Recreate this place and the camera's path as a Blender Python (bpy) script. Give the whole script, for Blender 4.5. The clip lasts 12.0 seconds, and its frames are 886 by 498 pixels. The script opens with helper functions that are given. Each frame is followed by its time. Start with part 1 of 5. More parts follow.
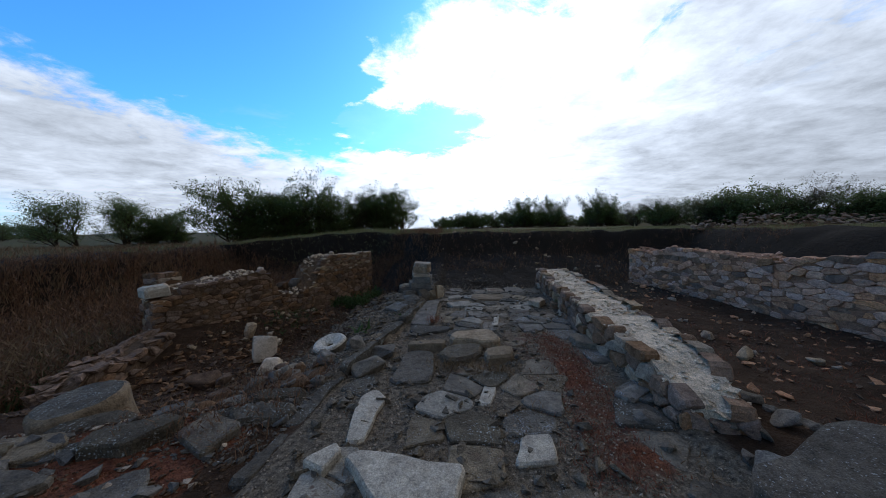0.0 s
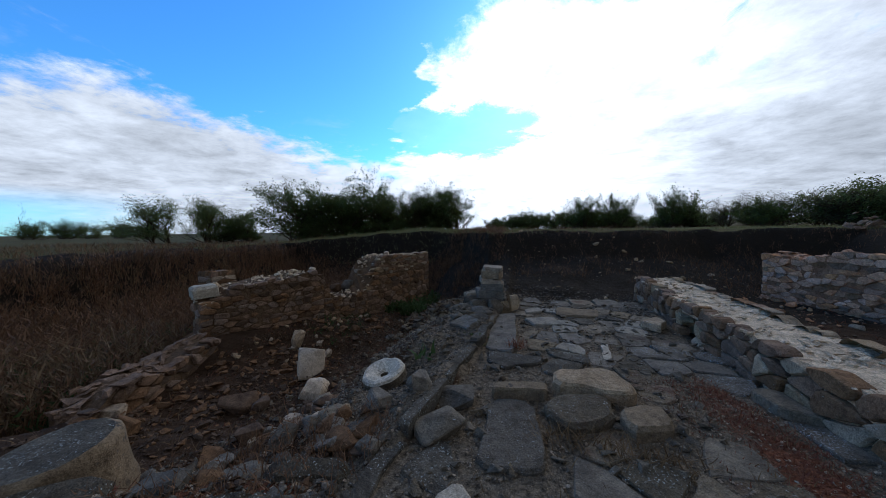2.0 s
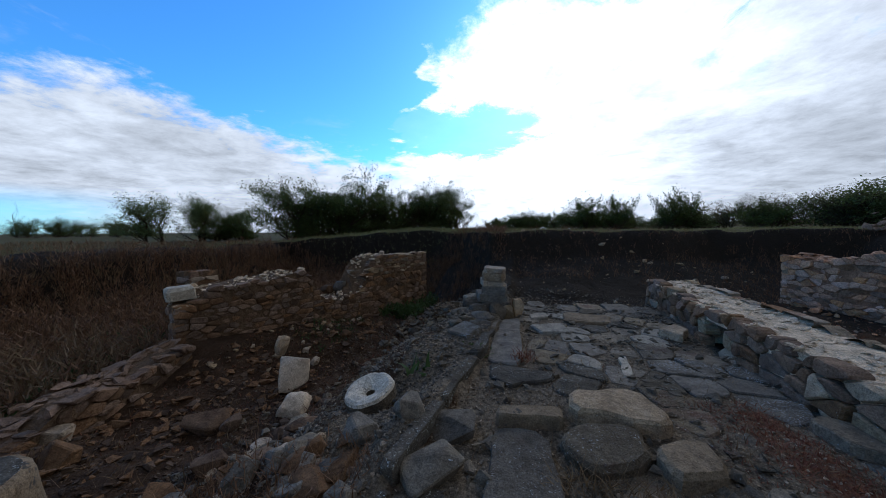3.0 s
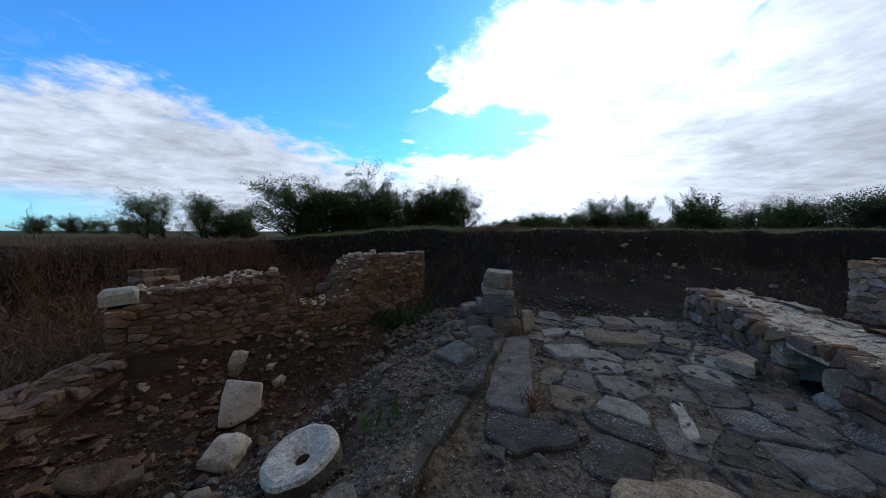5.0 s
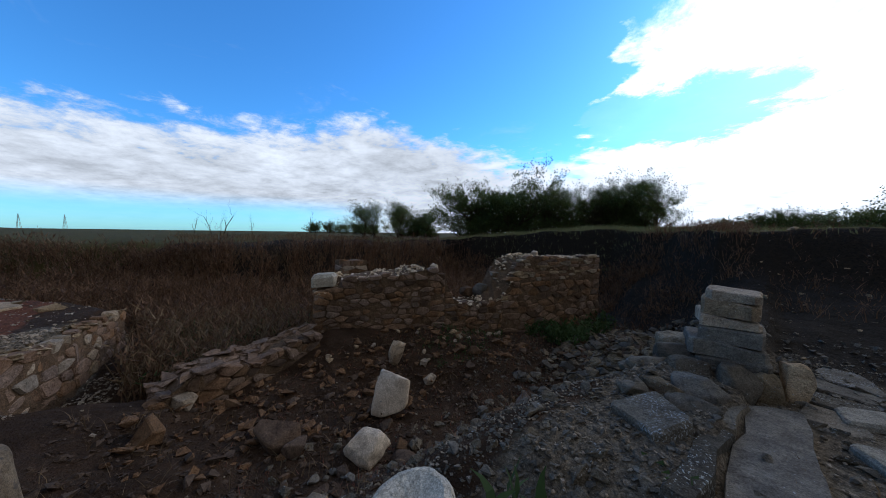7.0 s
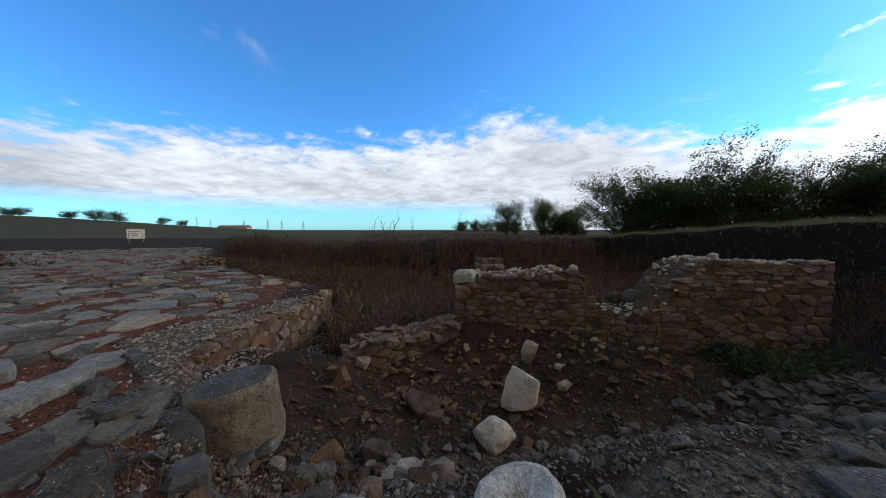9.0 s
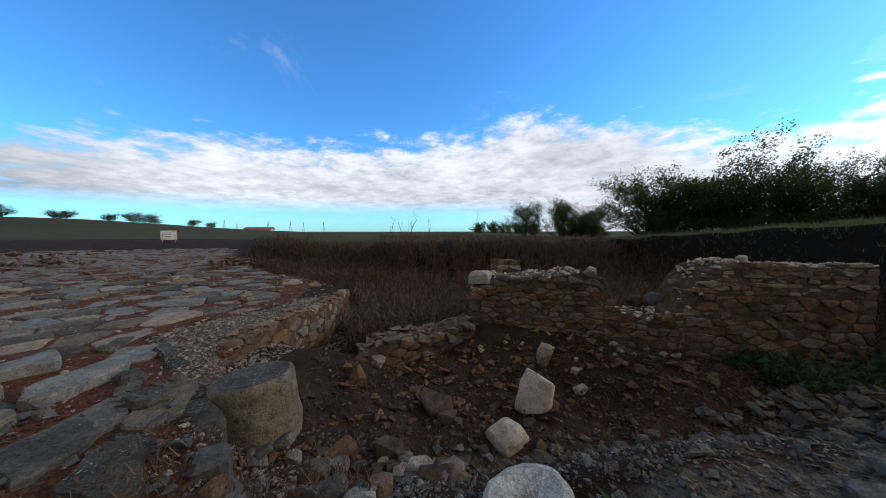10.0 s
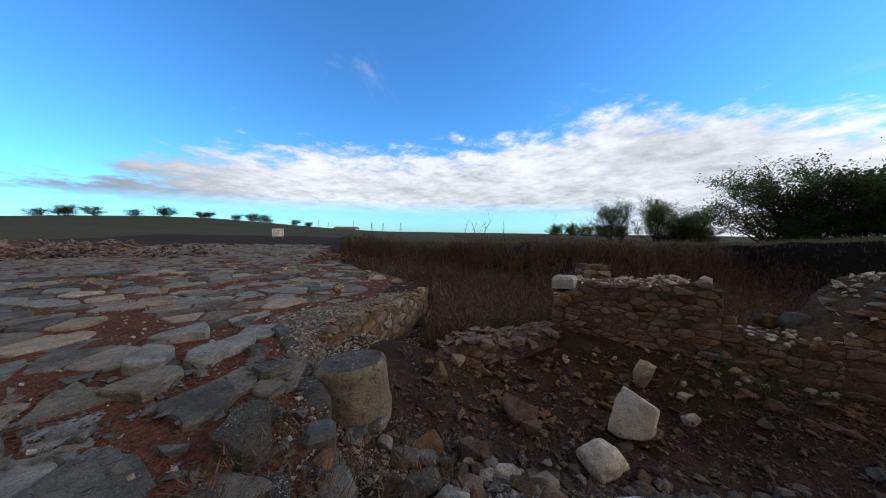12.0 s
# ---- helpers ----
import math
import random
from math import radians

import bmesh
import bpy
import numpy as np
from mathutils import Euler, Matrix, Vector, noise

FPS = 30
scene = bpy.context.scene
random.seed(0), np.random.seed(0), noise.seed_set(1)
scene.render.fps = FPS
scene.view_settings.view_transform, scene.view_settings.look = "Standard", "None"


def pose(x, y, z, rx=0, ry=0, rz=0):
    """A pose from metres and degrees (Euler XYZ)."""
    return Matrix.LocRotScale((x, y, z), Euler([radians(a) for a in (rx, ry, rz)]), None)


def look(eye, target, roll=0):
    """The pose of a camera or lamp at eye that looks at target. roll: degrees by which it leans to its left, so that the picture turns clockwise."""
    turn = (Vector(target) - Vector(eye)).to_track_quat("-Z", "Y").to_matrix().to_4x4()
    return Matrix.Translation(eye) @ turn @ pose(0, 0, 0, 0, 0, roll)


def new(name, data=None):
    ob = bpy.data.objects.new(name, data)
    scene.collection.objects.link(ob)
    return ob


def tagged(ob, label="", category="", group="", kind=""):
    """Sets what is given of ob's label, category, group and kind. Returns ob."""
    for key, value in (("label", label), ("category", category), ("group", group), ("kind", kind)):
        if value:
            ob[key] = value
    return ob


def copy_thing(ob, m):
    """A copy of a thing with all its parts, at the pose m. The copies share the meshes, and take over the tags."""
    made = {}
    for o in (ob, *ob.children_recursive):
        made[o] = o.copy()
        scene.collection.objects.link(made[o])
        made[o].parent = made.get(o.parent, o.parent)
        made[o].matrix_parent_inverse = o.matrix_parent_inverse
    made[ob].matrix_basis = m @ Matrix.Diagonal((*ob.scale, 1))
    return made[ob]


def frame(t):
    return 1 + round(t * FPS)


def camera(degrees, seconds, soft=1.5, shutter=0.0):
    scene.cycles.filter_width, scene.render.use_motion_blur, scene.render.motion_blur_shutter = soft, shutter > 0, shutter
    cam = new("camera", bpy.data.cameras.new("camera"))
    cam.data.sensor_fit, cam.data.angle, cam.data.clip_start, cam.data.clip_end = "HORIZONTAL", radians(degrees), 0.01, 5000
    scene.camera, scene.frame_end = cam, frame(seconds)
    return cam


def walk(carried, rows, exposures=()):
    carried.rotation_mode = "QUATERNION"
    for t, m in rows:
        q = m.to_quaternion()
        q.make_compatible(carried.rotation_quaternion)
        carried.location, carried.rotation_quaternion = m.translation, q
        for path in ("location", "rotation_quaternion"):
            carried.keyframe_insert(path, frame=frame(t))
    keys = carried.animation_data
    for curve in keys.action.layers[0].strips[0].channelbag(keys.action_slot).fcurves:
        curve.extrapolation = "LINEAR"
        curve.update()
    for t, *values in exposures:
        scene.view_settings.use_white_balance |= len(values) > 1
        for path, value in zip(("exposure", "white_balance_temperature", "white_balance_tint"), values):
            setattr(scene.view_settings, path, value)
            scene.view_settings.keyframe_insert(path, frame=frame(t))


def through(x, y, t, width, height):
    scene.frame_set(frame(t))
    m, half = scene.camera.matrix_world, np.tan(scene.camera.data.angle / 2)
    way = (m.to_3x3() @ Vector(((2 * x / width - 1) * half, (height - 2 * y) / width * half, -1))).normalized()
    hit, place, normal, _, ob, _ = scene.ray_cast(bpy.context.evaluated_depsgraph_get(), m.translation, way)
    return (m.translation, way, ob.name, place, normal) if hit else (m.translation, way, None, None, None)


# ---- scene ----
cam = camera(110.8, 12.0, soft=0.9)
PATH = [
    (0, (-0.307, -0.850, 1.740), (-0.471, 1.139, 1.607), -0.9),
    (0.5, (-0.453, -0.470, 1.696), (-0.687, 1.512, 1.567), -0.8),
    (1, (-0.578, -0.189, 1.692), (-0.915, 1.779, 1.567), -0.8),
    (1.5, (-0.807, 0.180, 1.657), (-1.233, 2.130, 1.535), -0.7),
    (2, (-0.919, 0.412, 1.642), (-1.407, 2.348, 1.522), -0.7),
    (2.5, (-0.985, 0.656, 1.656), (-1.492, 2.587, 1.537), -0.6),
    (3, (-1.008, 0.902, 1.591), (-1.494, 2.839, 1.474), -0.4),
    (4.8, (-0.984, 1.875, 1.500), (-1.489, 3.807, 1.393), 0.1),
    (5, (-1.016, 1.991, 1.496), (-1.560, 3.912, 1.384), 0.2),
    (5.5, (-1.042, 2.215, 1.470), (-1.739, 4.086, 1.363), 0.5),
    (6, (-1.124, 2.492, 1.422), (-2.040, 4.267, 1.322), 0.8),
    (6.5, (-1.240, 2.650, 1.413), (-2.411, 4.268, 1.309), 1.0),
    (7, (-1.279, 2.725, 1.411), (-2.727, 4.101, 1.307), 0.7),
    (7.5, (-1.226, 2.620, 1.449), (-2.876, 3.745, 1.332), 1.0),
    (7.7, (-1.221, 2.585, 1.453), (-2.930, 3.617, 1.327), 1.0),
    (9.3, (-1.043, 2.810, 1.459), (-2.966, 3.347, 1.340), -0.2),
    (9.5, (-1.034, 2.817, 1.453), (-2.963, 3.334, 1.337), -0.2),
    (10, (-1.040, 2.813, 1.450), (-2.979, 3.289, 1.335), -0.1),
    (10.5, (-1.051, 2.794, 1.434), (-3.002, 3.222, 1.324), -0.0),
    (11, (-1.050, 2.771, 1.430), (-3.017, 3.115, 1.324), 0.1),
    (11.5, (-1.061, 2.772, 1.407), (-3.048, 2.974, 1.303), 0.4),
    (12, (-1.110, 2.649, 1.432), (-3.107, 2.665, 1.322), 0.8),
]
walk(cam, [(t, look(e, g, r)) for t, e, g, r in PATH], exposures=[(0, -0.39, 6120, 10), (5.5, -0.45, 6050, 10), (7.5, -0.36, 6300, 10), (9.5, -0.27, 6600, 10), (12, -0.24, 6650, 10)])

# ---- world and sun ----
SUN_AZ, SUN_EL = radians(-3), radians(26)      # azimuth from +y towards -x, behind the cloud bank


def build_world():
    world = bpy.data.worlds.new("world")
    scene.world = world
    world.use_nodes = True
    nt = world.node_tree
    nt.nodes.clear()
    N, L = nt.nodes.new, nt.links.new
    out, bg = N("ShaderNodeOutputWorld"), N("ShaderNodeBackground")
    sky = N("ShaderNodeTexSky")
    sky.sky_type, sky.sun_disc = "NISHITA", False
    sky.sun_elevation, sky.sun_rotation = SUN_EL, -SUN_AZ
    sky.air_density, sky.dust_density, sky.ozone_density = 1.0, 0.3, 2.5

    def math_node(op, a, b=None, clamp=False):
        n = N("ShaderNodeMath")
        n.operation, n.use_clamp = op, clamp
        for i, v in enumerate((a, b)):
            if v is None:
                continue
            if isinstance(v, (int, float)):
                n.inputs[i].default_value = v
            else:
                L(v, n.inputs[i])
        return n.outputs[0]

    def ramp(v, a, b):
        n = N("ShaderNodeMapRange")
        n.interpolation_type = "SMOOTHSTEP"
        L(v, n.inputs["Value"])
        n.inputs["From Min"].default_value, n.inputs["From Max"].default_value = a, b
        return n.outputs["Result"]

    def ramp_linear(v, a, b):
        n = N("ShaderNodeMapRange")
        L(v, n.inputs["Value"])
        n.inputs["From Min"].default_value, n.inputs["From Max"].default_value = a, b
        return n.outputs["Result"]

    co, sep = N("ShaderNodeTexCoord"), N("ShaderNodeSeparateXYZ")
    L(co.outputs["Generated"], sep.inputs[0])
    x, y, z = sep.outputs
    azi = math_node("ARCTAN2", math_node("MULTIPLY", x, -1.0), y)          # 0 at +y, positive to -x
    ele = math_node("ARCSINE", z)
    # clouds lie in a plane overhead
    zz = math_node("ADD", math_node("MAXIMUM", z, 0.0), 0.14)
    plane = N("ShaderNodeCombineXYZ")
    L(math_node("DIVIDE", x, zz), plane.inputs[0])
    L(math_node("DIVIDE", y, zz), plane.inputs[1])

    def cloud_noise(scale, detail, rough, shift, dist=0.0):
        mp, n = N("ShaderNodeMapping"), N("ShaderNodeTexNoise")
        mp.inputs["Location"].default_value = shift
        L(plane.outputs[0], mp.inputs["Vector"])
        L(mp.outputs[0], n.inputs["Vector"])
        n.inputs["Scale"].default_value, n.inputs["Detail"].default_value = scale, detail
        n.inputs["Roughness"].default_value, n.inputs["Distortion"].default_value = rough, dist
        return n.outputs[0]

    big = cloud_noise(0.9, 3, 0.5, (0, 0, 3))
    fine = cloud_noise(2.6, 9, 0.62, (4, 1, 0), 0.3)
    # the upper rim of the cloud field by azimuth: open blue gulf beside the hidden sun, low banks to the left, high to the right
    curve = N("ShaderNodeFloatCurve")
    puff = cloud_noise(5.5, 10, 0.68, (1, 5, 2), 0.2)
    warped = math_node("ADD", azi, math_node("MULTIPLY", math_node("SUBTRACT", cloud_noise(1.7, 6, 0.6, (6, 3, 1)), 0.5), radians(26)))
    L(ramp_linear(warped, -math.pi, math.pi), curve.inputs["Value"])
    # full cover below -105 and past 160 is unseen, added to cut blue skylight
    rims = ((-180, 90), (-165, 90), (-140, 90), (-105, 90), (-40, 90), (-22, 46), (-9, 37), (8, 34), (17, 28), (21.5, 14), (27, 11.5), (36, 13), (50, 18), (60, 19), (78, 15.5), (104, 14), (118, 13), (129, 11), (136, 8), (141, 4.5), (150, 5), (160, 50), (180, 90))
    pts = curve.mapping.curves[0].points
    for k, (a, e) in enumerate(rims):
        u = (a + 180) / 360
        if k == 0 or k == len(rims) - 1:
            pts[0 if k == 0 else -1].location = (u, e / 90)
    for a, e in rims[1:-1]:
        pts.new((a + 180) / 360, e / 90).handle_type = "VECTOR"
    curve.mapping.update()
    rim = math_node("MULTIPLY", curve.outputs[0], radians(90))
    wobble = math_node("ADD", math_node("MULTIPLY", math_node("SUBTRACT", fine, 0.5), radians(13)), math_node("MULTIPLY", math_node("SUBTRACT", puff, 0.5), radians(10)))
    over = math_node("SUBTRACT", math_node("ADD", rim, wobble), ele)
    # the blue gulf bites in under the bright bank
    gx = math_node("DIVIDE", math_node("SUBTRACT", azi, radians(12)), radians(17))
    gy = math_node("DIVIDE", math_node("SUBTRACT", ele, radians(17.5)), radians(4.6))
    gulf = math_node("SUBTRACT", 1.0, ramp(math_node("ADD", math_node("ADD", math_node("MULTIPLY", gx, gx), math_node("MULTIPLY", gy, gy)), math_node("ADD", math_node("MULTIPLY", math_node("SUBTRACT", fine, 0.5), 2.0), math_node("MULTIPLY", math_node("SUBTRACT", puff, 0.5), 2.2))), 0.55, 1.1))
    cover = ramp(over, radians(-1.8), radians(3.2))
    cover = math_node("MULTIPLY", cover, math_node("SUBTRACT", 1.0, math_node("MULTIPLY", gulf, 0.92)))
    holes = math_node("MULTIPLY", ramp(cloud_noise(3.4, 8, 0.66, (2, 7, 0), 0.5), 0.55, 0.68), ramp(ele, radians(14), radians(32)))
    cover = math_node("MULTIPLY", cover, math_node("SUBTRACT", 1.0, math_node("MULTIPLY", holes, 0.75)))
    # a clear strip near the horizon on the far left side
    strip = math_node("MULTIPLY", ramp(azi, radians(52), radians(74)), math_node("SUBTRACT", 1.0, ramp(ele, radians(2.5), radians(6))))
    cover = math_node("MULTIPLY", cover, math_node("SUBTRACT", 1.0, math_node("MULTIPLY", strip, 0.9)))
    # cloud deck overhead, out of view: added to hold back blue skylight
    high = ramp(math_node("ADD", ele, math_node("MULTIPLY", math_node("SUBTRACT", big, 0.5), 0.5)), radians(46), radians(60))
    cover = math_node("MAXIMUM", cover, math_node("MULTIPLY", high, 0.9))
    wisp = math_node("MULTIPLY", ramp(cloud_noise(1.4, 6, 0.65, (9, 2, 1), 0.6), 0.60, 0.80), 0.35)
    cover = math_node("MAXIMUM", cover, wisp)
    # cloud brightness: dazzling round the hidden sun, greyer away from it and in thick parts; unseen parts dimmed to
    # lower the ground light
    sun_dir = N("ShaderNodeVectorMath")
    sun_dir.operation = "DOT_PRODUCT"
    L(co.outputs["Generated"], sun_dir.inputs[0])
    sun_dir.inputs[1].default_value = (-math.sin(SUN_AZ) * math.cos(SUN_EL), math.cos(SUN_AZ) * math.cos(SUN_EL), math.sin(SUN_EL))
    near = ramp(sun_dir.outputs["Value"], 0.60, 0.985)
    shade = math_node("ADD", math_node("MULTIPLY", ramp(big, 0.40, 0.68), -0.16), 1.0)
    mottle = math_node("ADD", math_node("MULTIPLY", math_node("SUBTRACT", fine, 0.5), 1.15), math_node("MULTIPLY", math_node("SUBTRACT", puff, 0.5), 0.85))
    shade = math_node("MULTIPLY", shade, math_node("ADD", mottle, 1.0))
    right = math_node("MULTIPLY", azi, -1.0)
    dark_low = math_node("MULTIPLY", math_node("MULTIPLY", ramp(right, radians(10), radians(34)), math_node("SUBTRACT", 1.0, ramp(ele, radians(4), radians(20)))), 0.16)
    # the second ramp darkens unseen clouds far right, to weaken their light
    dark_right = math_node("ADD", math_node("MULTIPLY", ramp(right, radians(0), radians(26)), 0.14), math_node("MULTIPLY", ramp(right, radians(50), radians(95)), 0.40))
    # clouds opposite the sun, out of view, fall to dark grey for less fill light
    lit_side = ramp(sun_dir.outputs["Value"], -0.95, -0.28)
    light = math_node("ADD", math_node("MULTIPLY", lit_side, 0.98), 0.07)
    light = math_node("ADD", light, math_node("MULTIPLY", near, 0.30))
    light = math_node("ADD", light, math_node("MULTIPLY", math_node("POWER", near, 5.0), 0.8))
    light = math_node("MULTIPLY", math_node("MULTIPLY", light, shade), math_node("SUBTRACT", 1.0, math_node("ADD", dark_low, dark_right)))
    # the added overhead deck is dimmed so it lights the ground less
    light = math_node("MULTIPLY", light, math_node("SUBTRACT", 1.0, math_node("MULTIPLY", high, 0.62)))
    cloud = N("ShaderNodeVectorMath")
    cloud.operation = "SCALE"
    cloud.inputs[0].default_value = (0.90, 0.975, 1.09)
    L(light, cloud.inputs["Scale"])
    tint = N("ShaderNodeVectorMath")
    tint.operation = "MULTIPLY"
    L(sky.outputs[0], tint.inputs[0])
    tint.inputs[1].default_value = (SKY_GAIN * 0.40, SKY_GAIN * 0.98, SKY_GAIN * 1.50)
    mix = N("ShaderNodeMix")
    mix.data_type = "RGBA"
    L(cover, mix.inputs[0])
    L(tint.outputs[0], mix.inputs[6])
    L(cloud.outputs[0], mix.inputs[7])
    L(mix.outputs[2], bg.inputs["Color"])
    bg.inputs["Strength"].default_value = 1.0
    L(bg.outputs[0], out.inputs[0])


SKY_GAIN = 0.205
build_world()
sun = new("sun", bpy.data.lights.new("sun", "SUN"))
sun.data.energy, sun.data.angle, sun.data.color = 0.7, radians(16), (1.0, 0.86, 0.68)
sun.matrix_world = look((0, 0, 30), (30 * math.sin(SUN_AZ) * math.cos(SUN_EL), -30 * math.cos(SUN_AZ) * math.cos(SUN_EL), 30 - 30 * math.sin(SUN_EL)))

# ---- materials ----
def earthy(c, k=1.0):
    """The iron-rich tint that the soil and stone of the site share."""
    return (c[0] * 1.14 * k, c[1] * 1.0 * k, c[2] * 0.80 * k)


def material(name, colours, scale=6.0, rough=0.9, bump=0.4, bump_scale=40.0, spots=None, per_piece=0.0, stain=None, seed=0.0, layers=()):
    """Mottled mineral or earthy surface: a large and a fine noise between three colours, optional lichen spots and stains."""
    colours = tuple(earthy(c, k) for c, k in zip(colours, (1.0, 1.12, 0.62)))
    layers = tuple((n, earthy(a, 0.75), earthy(c, 1.15), v) for n, a, c, v in layers)
    m = bpy.data.materials.new(name)
    m.use_nodes = True
    nt = m.node_tree
    N, L = nt.nodes.new, nt.links.new
    bsdf = nt.nodes["Principled BSDF"]
    bsdf.inputs["Roughness"].default_value = rough
    bsdf.inputs["Specular IOR Level"].default_value = 0.10
    geo, info = N("ShaderNodeNewGeometry"), N("ShaderNodeObjectInfo")

    def noise_of(sc, det, ro=0.6, off=0.0):
        n, mp = N("ShaderNodeTexNoise"), N("ShaderNodeMapping")
        mp.inputs["Location"].default_value = (off + seed, off * 1.7, off * 0.3)
        L(geo.outputs["Position"], mp.inputs[0])
        L(mp.outputs[0], n.inputs["Vector"])
        n.inputs["Scale"].default_value, n.inputs["Detail"].default_value, n.inputs["Roughness"].default_value = sc, det, ro
        return n.outputs[0]

    def smooth(v, a, b):
        n = N("ShaderNodeMapRange")
        L(v, n.inputs["Value"])
        n.inputs["From Min"].default_value, n.inputs["From Max"].default_value = a, b
        return n.outputs["Result"]

    def mix(f, a, b):
        n = N("ShaderNodeMix")
        n.data_type = "RGBA"
        if isinstance(f, float):
            n.inputs[0].default_value = f
        else:
            L(f, n.inputs[0])
        for k, v in ((6, a), (7, b)):
            if isinstance(v, tuple):
                n.inputs[k].default_value = (*v, 1)
            else:
                L(v, n.inputs[k])
        return n.outputs[2]

    col = mix(smooth(noise_of(scale, 6), 0.36, 0.64), colours[0], colours[1])
    col = mix(smooth(noise_of(scale * 4, 9, 0.78, 3.1), 0.46, 0.78), col, colours[2])
    if stain:
        col = mix(smooth(noise_of(stain[1], 5, 0.6, 7.7), stain[2], stain[2] + 0.1), col, stain[0])
    for k, (layer, dark, pale, amount) in enumerate(layers):
        at, add, sub = N("ShaderNodeAttribute"), N("ShaderNodeMath"), N("ShaderNodeMath")
        at.attribute_name = layer
        add.operation, sub.operation = "ADD", "MULTIPLY_ADD"
        L(at.outputs["Fac"], add.inputs[0])
        L(noise_of(1.7 + 0.7 * k, 8, 0.7, 5.0 + 4 * k), sub.inputs[0])
        sub.inputs[1].default_value, sub.inputs[2].default_value = amount, -amount / 2
        L(sub.outputs[0], add.inputs[1])
        col = mix(smooth(add.outputs[0], 0.40, 0.60), col, mix(smooth(noise_of(20 + 5 * k, 8, 0.72, 1.0 + k), 0.36, 0.66), dark, pale))
    if per_piece:
        hsv, ma, mb = N("ShaderNodeHueSaturation"), N("ShaderNodeMapRange"), N("ShaderNodeMapRange")
        L(info.outputs["Random"], ma.inputs["Value"])
        ma.inputs["To Min"].default_value, ma.inputs["To Max"].default_value = 1 - per_piece, 1 + per_piece
        L(ma.outputs[0], hsv.inputs["Value"])
        frac = N("ShaderNodeMath")
        frac.operation = "MULTIPLY"
        L(info.outputs["Random"], frac.inputs[0])
        frac.inputs[1].default_value = 7.31
        fr = N("ShaderNodeMath")
        fr.operation = "FRACT"
        L(frac.outputs[0], fr.inputs[0])
        L(fr.outputs[0], mb.inputs["Value"])
        mb.inputs["To Min"].default_value, mb.inputs["To Max"].default_value = 0.75, 1.15
        L(mb.outputs[0], hsv.inputs["Saturation"])
        L(col, hsv.inputs["Color"])
        col = hsv.outputs[0]
    grain, level = N("ShaderNodeHueSaturation"), N("ShaderNodeMapRange")
    L(noise_of(95.0, 5, 0.75, 9.3), level.inputs["Value"])
    level.inputs["From Min"].default_value, level.inputs["From Max"].default_value = 0.34, 0.66
    level.inputs["To Min"].default_value, level.inputs["To Max"].default_value = 0.55, 1.45
    L(level.outputs[0], grain.inputs["Value"])
    L(col, grain.inputs["Color"])
    col = grain.outputs[0]
    if spots:
        v, mp = N("ShaderNodeTexNoise"), spots[1]
        L(geo.outputs["Position"], v.inputs["Vector"])
        v.inputs["Scale"].default_value, v.inputs["Detail"].default_value, v.inputs["Roughness"].default_value = mp, 4, 0.55
        patch = N("ShaderNodeMath")
        patch.operation = "MULTIPLY"
        L(smooth(v.outputs[0], spots[2], spots[2] + 0.05), patch.inputs[0])
        L(smooth(noise_of(4.5, 4, 0.6, 12.7), 0.42, 0.60), patch.inputs[1])
        col = mix(patch.outputs[0], col, spots[0])
    L(col, bsdf.inputs["Base Color"])
    b1, b2 = N("ShaderNodeBump"), N("ShaderNodeBump")
    b1.inputs["Strength"].default_value, b1.inputs["Distance"].default_value = bump, 0.02
    b2.inputs["Strength"].default_value, b2.inputs["Distance"].default_value = bump, 0.05
    L(noise_of(bump_scale, 8, 0.65, 4.4), b1.inputs["Height"])
    L(noise_of(bump_scale / 6, 5, 0.6, 6.6), b2.inputs["Height"])
    L(b2.outputs[0], b1.inputs["Normal"])
    L(b1.outputs[0], bsdf.inputs["Normal"])
    return m


def leaf_material(name, a, b, through=0.35):
    m = bpy.data.materials.new(name)
    m.use_nodes = True
    nt = m.node_tree
    N, L = nt.nodes.new, nt.links.new
    bsdf, out = nt.nodes["Principled BSDF"], nt.nodes["Material Output"]
    bsdf.inputs["Roughness"].default_value = 0.7
    bsdf.inputs["Specular IOR Level"].default_value = 0.2
    geo, mix = N("ShaderNodeNewGeometry"), N("ShaderNodeMix")
    mix.data_type = "RGBA"
    mix.inputs[6].default_value, mix.inputs[7].default_value = (*a, 1), (*b, 1)
    L(geo.outputs["Random Per Island"], mix.inputs[0])
    L(mix.outputs[2], bsdf.inputs["Base Color"])
    tr, sh = N("ShaderNodeBsdfTranslucent"), N("ShaderNodeMixShader")
    L(mix.outputs[2], tr.inputs["Color"])
    sh.inputs[0].default_value = through
    L(bsdf.outputs[0], sh.inputs[1])
    L(tr.outputs[0], sh.inputs[2])
    L(sh.outputs[0], out.inputs["Surface"])
    return m


GROUND = material("earth and gravel", ((0.029, 0.018, 0.012), (0.049, 0.031, 0.022), (0.11, 0.080, 0.060)), 2.2, 0.95, 1.0, 60,
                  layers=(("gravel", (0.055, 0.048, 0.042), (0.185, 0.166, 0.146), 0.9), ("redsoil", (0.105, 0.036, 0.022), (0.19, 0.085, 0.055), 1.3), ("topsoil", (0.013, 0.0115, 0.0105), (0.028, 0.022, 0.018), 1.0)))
FIELD = material("dry field", ((0.078, 0.066, 0.024), (0.050, 0.054, 0.017), (0.105, 0.084, 0.036)), 0.06, 0.95, 0.4, 6)
